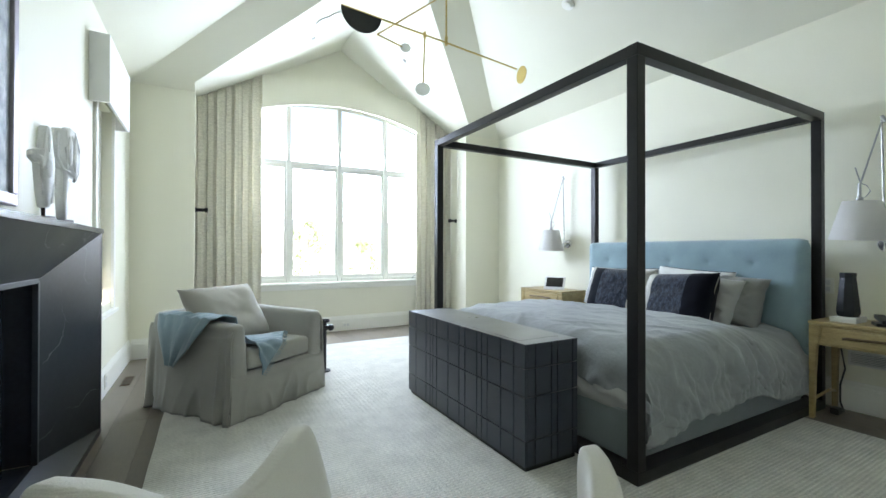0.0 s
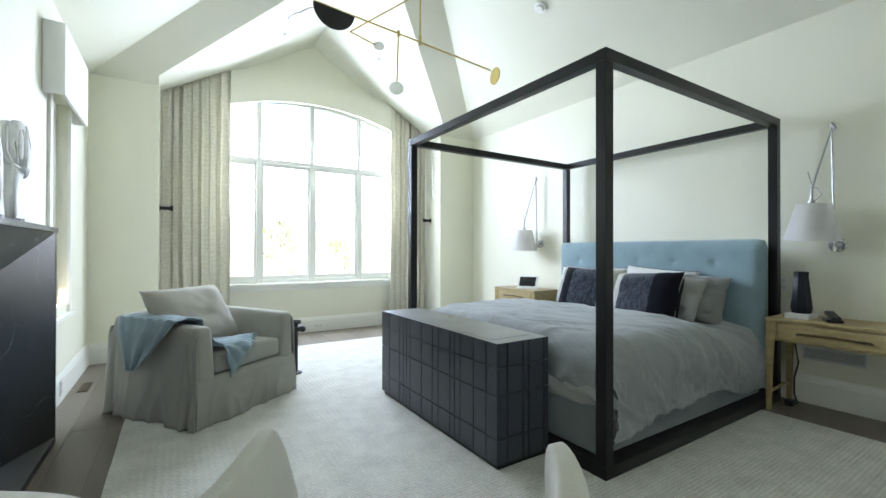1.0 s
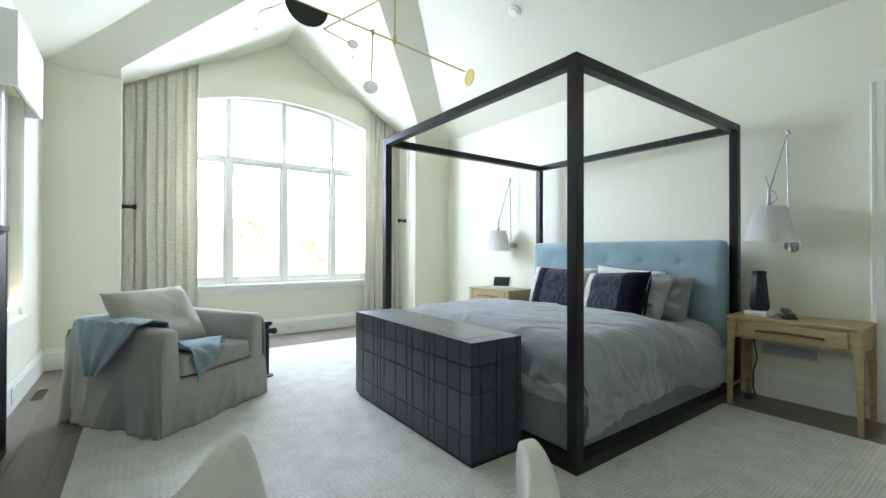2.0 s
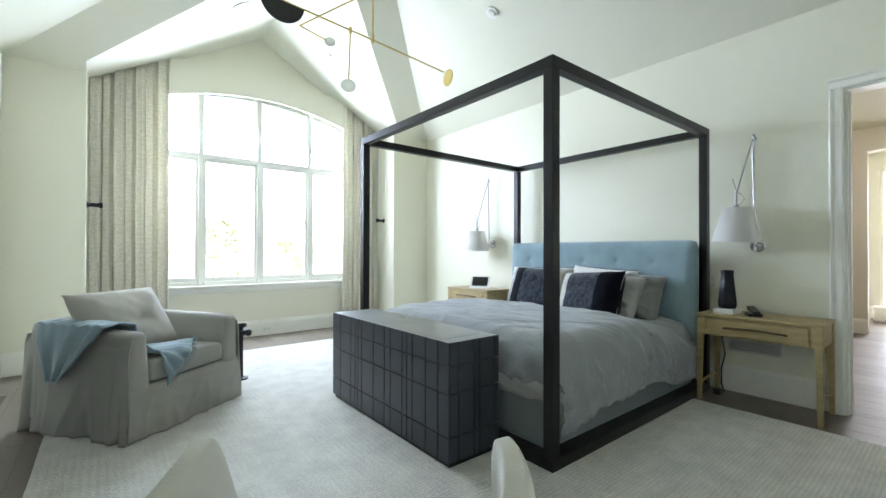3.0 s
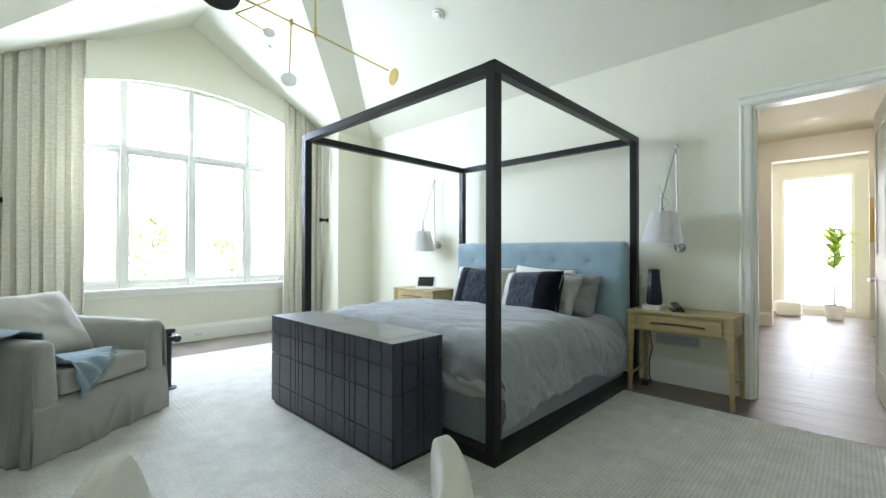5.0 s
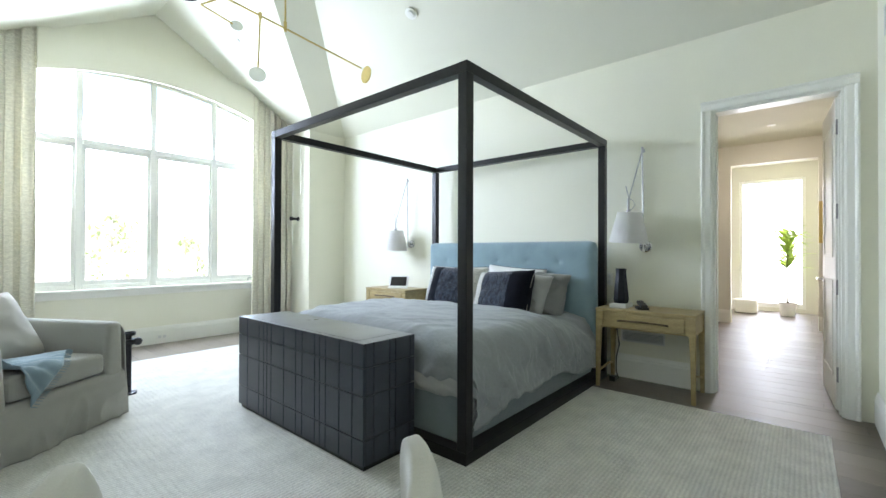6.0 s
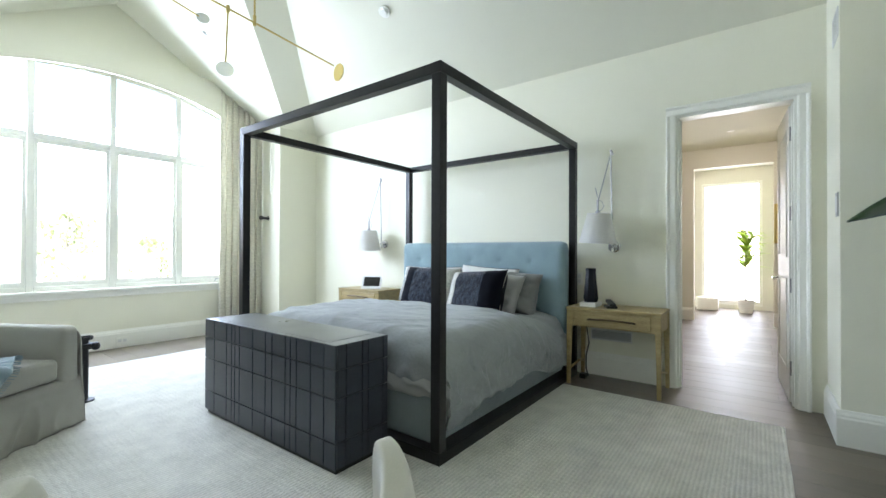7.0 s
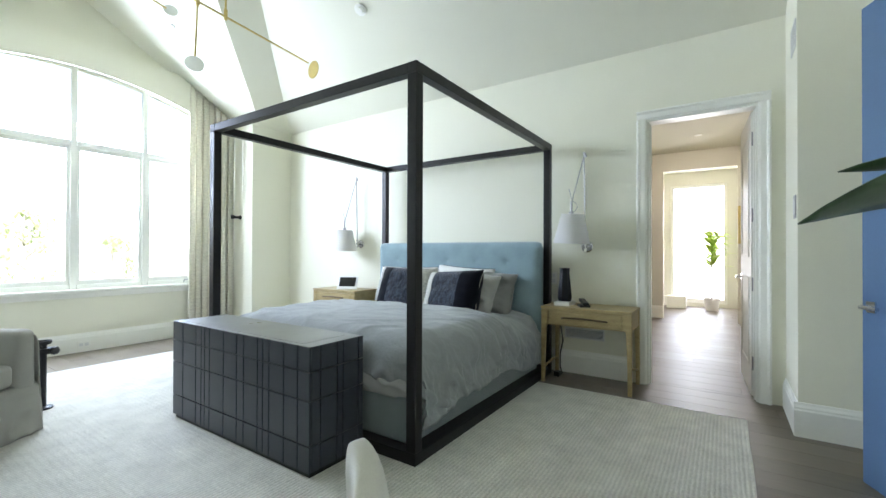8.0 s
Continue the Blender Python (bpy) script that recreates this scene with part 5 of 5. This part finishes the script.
# ---- doors ----
HINGE = (XE + 0.135, -1.585)
dl = thing("door_leaf", pose(HINGE[0], HINGE[1], 0.008, 0, 0, 3.5), "white painted panelled door standing open into the hall", "door")
part("slab", boxes([(0.003, 0.775, -0.018, 0.022, 0, 2.30)], bevel=0.002), M_TRIM, dl)
for z0, z1 in ((0.22, 0.95), (1.12, 2.14)):
    for sy in (0.0222, -0.0182):
        y0, y1 = (sy, sy + 0.006) if sy > 0 else (sy - 0.006, sy)
        for r in ((0.13, 0.65, z0, z0 + 0.025), (0.13, 0.65, z1 - 0.025, z1), (0.13, 0.155, z0 + 0.025, z1 - 0.025), (0.625, 0.65, z0 + 0.025, z1 - 0.025)):
            part("panel_moulding", boxes([(r[0], r[1], y0, y1, r[2], r[3])], bevel=0.002), M_TRIM, dl)
for z in (0.26, 0.90, 1.46, 2.08):
    part("hinge", boxes([(-0.006, 0.0025, -0.016, 0.02, z - 0.055, z + 0.055)], bevel=0.001), M_ALU, dl, "brushed steel hinge leaf")
for s in (1, -1):
    part("door_handle", tube([(0.70, s * 0.02, 0.93), (0.70, s * 0.065, 0.93), (0.59, s * 0.068, 0.93)], 0.010, 8), M_CHROME, dl, "chrome lever handle")
    part("handle_rose", lathe([(0, 0), (0.026, 0), (0.024, 0.008), (0, 0.009)], 20, pose(0.70, s * 0.021, 0.93, -90 * s, 0, 0)), M_CHROME, dl)

bd = thing("blue_door", pose(1.157, -1.962, 0.008, 0, 0, 202), "blue painted door leaf standing open with a chrome lever", "door")
part("slab", boxes([(0.0, 0.80, 0.0, 0.044, 0, 2.395)], bevel=0.002), M_BLUEDOOR, bd)
part("handle_rose", boxes([(0.035, 0.09, -0.009, -0.0005, 0.86, 0.915)], bevel=0.002), M_CHROME, bd, "square chrome rose")
part("door_handle", tube([(0.062, -0.008, 0.888), (0.062, -0.05, 0.888), (0.17, -0.053, 0.888)], 0.010, 8), M_CHROME, bd, "chrome lever handle")

# ---- hall beyond the doorway ----
HX = XE + 0.14
structure("wall_hall", boxes([(HX, 6.6, -0.26, -0.06, 0, 2.92), (HX, 6.6, -1.95, -1.75, 0, 2.92),
                              (6.6, 6.74, -0.48, -0.06, 0, 2.92), (6.6, 6.74, -1.95, -1.57, 0, 2.92), (6.6, 6.74, -1.57, -0.48, 2.60, 2.92),
                              (6.74, 8.8, -0.20, 0.0, 0, 2.92), (6.74, 8.8, -1.95, -1.72, 0, 2.92),
                              (8.8, 8.95, -0.40, 0.0, 0, 2.92), (8.8, 8.95, -1.95, -1.44, 0, 2.92), (8.8, 8.95, -1.44, -0.40, 2.63, 2.92), (8.8, 8.95, -1.44, -0.40, 0, 0.08)]),
          material("warm_hall_paint", (0.70, 0.68, 0.58), 0.6, vary=0.02, scale=1.2, fine=140, bump=0.04, depth=0.002), "warm cream painted hall walls", "wall")
structure("ceiling_hall", boxes([(HX, 8.95, -1.95, 0.0, 2.92, 3.05)]), M_CEIL, "white flat hall ceiling", "ceiling")
baseboard("baseboard_12", (HX, -0.26), (6.6, -0.26), (0, -1))
baseboard("baseboard_13", (HX, -1.75), (6.6, -1.75), (0, 1))
baseboard("baseboard_14", (6.6, -0.48), (6.6, -0.282), (-1, 0))
baseboard("baseboard_15", (6.6, -1.728), (6.6, -1.57), (-1, 0))
baseboard("baseboard_16", (8.8, -0.40), (8.8, -0.20), (-1, 0))
w3 = thing("window_3", Matrix(), "tall glazed garden door at the end of the hall", "window", kind="structure")
for r in ((8.83, 8.89, -0.45, -0.40, 0.08, 2.63), (8.83, 8.89, -1.44, -1.39, 0.08, 2.63)):
    part("stile", boxes([r], bevel=0.004), M_TRIM, w3)
for r in ((8.83, 8.89, -1.39, -0.45, 0.08, 0.16), (8.83, 8.89, -1.39, -0.45, 2.58, 2.63)):
    part("rail", boxes([r], bevel=0.004), M_TRIM, w3)
g = part("pane", boxes([(8.858, 8.863, -1.39, -0.45, 0.16, 2.58)]), M_GLASS, w3)
g.visible_shadow = False
for x, y in ((4.45, -1.09), (5.52, -1.06)):
    dlt = thing("downlight", pose(x, y, 2.9195, 180, 0, 0), "small round recessed white hall downlight", "downlight")
    part("rim", lathe([(0.035, 0), (0.05, 0), (0.05, 0.004), (0.035, 0.005)], 24), M_TRIM, dlt)
    part("lens", lathe([(0, 0.001), (0.0345, 0.001), (0.0345, 0.003), (0, 0.003)], 20), M_LENS, dlt)
pn = thing("hall_picture", pose(6.58, -1.60, 1.31), "narrow gilt framed picture on the hall wall", "picture")
part("frame", boxes([(-0.02, 0.0, -0.03, 0.03, 0, 0.62)], bevel=0.004), M_BRASS, pn)
# made-up mirror in place of a dark strip, likely a door edge
mir = thing("hall_mirror", pose(6.35, -0.2605, 1.03), "tall dark strip on the hall wall, built as a framed mirror", "mirror")
for r in ((-0.11, -0.085, -0.022, 0, 0, 1.5), (0.085, 0.11, -0.022, 0, 0, 1.5), (-0.085, 0.085, -0.022, 0, 0, 0.025), (-0.085, 0.085, -0.022, 0, 1.475, 1.5)):
    part("frame_rail", boxes([r], bevel=0.003), M_BLACKWOOD, mir)
part("glass", boxes([(-0.085, 0.085, -0.012, -0.002, 0.025, 1.475)]), M_CHROME, mir, "silvered glass of the made-up mirror")
tub = thing("planter_trough", pose(8.2, -0.55, 0.0), "low white trough standing by the garden door", "planter")
part("trough", boxes([(0, 0.25, -0.18, 0.18, 0.0, 0.26)], bevel=0.03), M_TRIM, tub)


# ---- plants ----
def blade(length, width, droop, mat_bend=0.0, n=10):
    """A long pointed leaf along x, folded on its midrib, drooping with distance."""
    def at(u, v):
        x = u * length
        w = width * math.sin(math.pi * min(1, u ** 0.75 * 0.97 + 0.03)) ** 0.8
        s = (v - 0.5) * 2
        return (x * (1 - 0.15 * droop * u), s * w / 2, -droop * length * u * u * 0.8 + abs(s) * w * 0.12)
    return thicken(grid(n, 4, at), 0.002)


def cane_plant(m, label, height, leaves, leaf_mat, pot_r, seed, length=0.42, width=0.06, heads=1):
    pl = thing("potted_plant", m, label, "plant")
    part("pot", lathe([(0, 0), (pot_r * 0.75, 0), (pot_r, pot_r * 1.7), (pot_r * 1.03, pot_r * 1.75), (pot_r * 0.95, pot_r * 1.75), (pot_r * 0.9, pot_r * 1.6), (0, pot_r * 1.6)], 32), M_POT, pl, smooth=False)
    part("soil", lathe([(0, pot_r * 1.6), (pot_r * 0.89, pot_r * 1.6), (pot_r * 0.88, pot_r * 1.63), (0, pot_r * 1.65)], 24), M_SOIL, pl)
    part("stem", tube([(0, 0, pot_r * 1.6), (0.01, 0.01, height * 0.5), (0, 0, height)], 0.014, 8, 0.008), M_STEM, pl)
    rnd = random.Random(seed)
    for k in range(leaves):
        zz = height * (0.55 + 0.47 * k / leaves) if heads > 1 else height - 0.12 * (1 - k / leaves)
        lf = blade(length * rnd.uniform(0.75, 1.1), width * rnd.uniform(0.8, 1.15), rnd.uniform(0.1, 0.7))
        part("leaf", lf, leaf_mat, pl, smooth=True).matrix_local = pose(0, 0, zz, 0, -rnd.uniform(5, 62), k * 137.5 + rnd.uniform(-15, 15))
    return pl


cane_plant(pose(8.25, -1.18, 0), "slender green potted plant standing in front of the garden door", 1.55, 60, M_FIDDLE, 0.14, 4, 0.40, 0.085, heads=3)

near = thing("palm_plant", pose(-0.99, -1.86, 0), "dark green potted palm with long arching leaves", "plant")
part("pot", lathe([(0, 0), (0.15, 0), (0.19, 0.32), (0.195, 0.34), (0.18, 0.34), (0.172, 0.31), (0, 0.31)], 32), M_POT, near)
part("soil", lathe([(0, 0.31), (0.171, 0.31), (0.17, 0.318), (0, 0.322)], 24), M_SOIL, near)
part("stem", tube([(0, 0, 0.31), (-0.02, 0.0, 0.75), (0, 0, 1.28)], 0.018, 8, 0.012), M_STEM, near)
rnd = random.Random(8)
for yaw, pit, ln, wd, dr in ((92, 9, 0.425, 0.12, 0.48), (86, 13, 0.36, 0.06, 0.30), (200, 30, 0.5, 0.055, 0.5), (250, 40, 0.5, 0.055, 0.5), (300, 25, 0.5, 0.055, 0.5), (-20, 45, 0.42, 0.05, 0.4), (230, 65, 0.5, 0.05, 0.3)):
    part("leaf", blade(ln, wd, dr, n=18), M_LEAF, near, smooth=True).matrix_local = pose(0, 0, 1.26, 0, -pit, yaw) @ pose(0, 0, 0, 40, 0, 0)

# ---- garden outside ----
def ground_pt(u, v):
    """Cells close together near the house, wide towards the horizon."""
    a, b = (u - 0.5) * 2, (v - 0.5) * 2
    x, y = 450 * a * abs(a) ** 1.5, 450 * b * abs(b) ** 1.5
    return (x, y, -0.9 + 0.15 * nz(x * 0.15, y * 0.15))


land = structure("ground", grid(80, 80, ground_pt), [M_LAWN, M_FARPALE], "green lawn round the house, far ground paled as if overexposed", "ground")
# beyond some 24 m the ground takes the washed-out colour
for f in land.data.polygons:
    f.material_index = 1 if f.center.to_2d().length > 24 + 5 * nz(f.center.x * 0.08, f.center.y * 0.08) else 0


def tree(m, height, spread, seed, leaves, label):
    tr = thing("garden_tree", m, label, "tree", "garden trees")
    rnd = random.Random(seed)
    wood = tube([(0, 0, 0), (0.08, 0.02, height * 0.35), (-0.05, 0.05, height * 0.7), (0, 0, height * 0.95)], height * 0.022, 8, height * 0.004)
    tips = []
    for k in range(16):
        a, z = rnd.uniform(0, 6.28), height * rnd.uniform(0.3, 0.9)
        l = spread * rnd.uniform(0.5, 1.0) * (1.15 - z / height)
        p = Vector((l * math.cos(a), l * math.sin(a), z + l * 0.45))
        join(wood, tube([(0, 0, z), p * 0.5 + Vector((0, 0, z * 0.5 + 0.05)), p], height * 0.007, 5, height * 0.002))
        tips += [p, Vector((0, 0, z)).lerp(p, 0.65)]
    part("trunk", wood, M_BARK, tr)
    vs, fs = [], []
    for k in range(leaves):
        c = rnd.choice(tips) + Vector((rnd.gauss(0, 1), rnd.gauss(0, 1), rnd.gauss(0, 0.8))) * spread * 0.10
        q = Euler((rnd.uniform(0, 6.28), rnd.uniform(0, 6.28), rnd.uniform(0, 6.28))).to_matrix()
        s = rnd.uniform(0.05, 0.09)
        i = len(vs)
        vs += [c + q @ Vector(v) for v in ((-s, 0, 0), (0, -s * 0.5, 0.01), (s, 0, 0), (0, s * 0.5, 0.01))]
        fs.append((i, i + 1, i + 2, i + 3))
    me = bpy.data.meshes.new("crown")
    me.from_pydata(vs, [], fs)
    me.materials.append(M_TREELEAF)
    cr = new("crown", me)
    cr.parent = tr
    return tr


tree(pose(1.1, 13.0, -0.9), 3.3, 1.3, 3, 330, "slender sunlit garden tree with airy foliage")
tree(pose(3.1, 13.5, -0.9), 2.7, 0.9, 5, 260, "small sunlit garden tree with airy foliage")

# ---- oak planks of the floor ----
PLW = 0.19
plank_mesh = {}


def plank(x0, y0, x1, y1):
    key = (round(x1 - x0, 3), round(y1 - y0, 3))
    if key not in plank_mesh:
        plank_mesh[key] = mesh_of(box(0.0007, key[0] - 0.0007, 0.0007, key[1] - 0.0007, -0.0039, 0.0, bevel=0.0012, seg=1), "plank", M_OAK)
    ob = new("plank", plank_mesh[key])
    ob.location = (x0, y0, 0)
    ob.parent = bpy.data.objects["floor"]


rnd = random.Random(12)
x = XW
while x < XE + 0.139:
    x1 = min(x + PLW, XE + 0.14)
    end = YB if BW - 0.05 < x < BE + 0.05 else YN
    y = YS - rnd.choice((0.0, 0.6, 1.2))
    while y < end:
        ln = rnd.choice((1.5, 1.8, 2.1, 2.4))
        y0, y1 = max(y, YS), min(y + ln, end)
        if y1 - y0 > 0.02:
            plank(x, y0, x1, y1)
        y += ln
    x = x1
while x < 8.8:
    x1 = min(x + PLW, 8.8)
    k = rnd.choice((-1.5, -1.1, -0.7))
    for a, b in ((-1.95, k), (k, 0.0)):
        plank(x, a, x1, b)
    x = x1
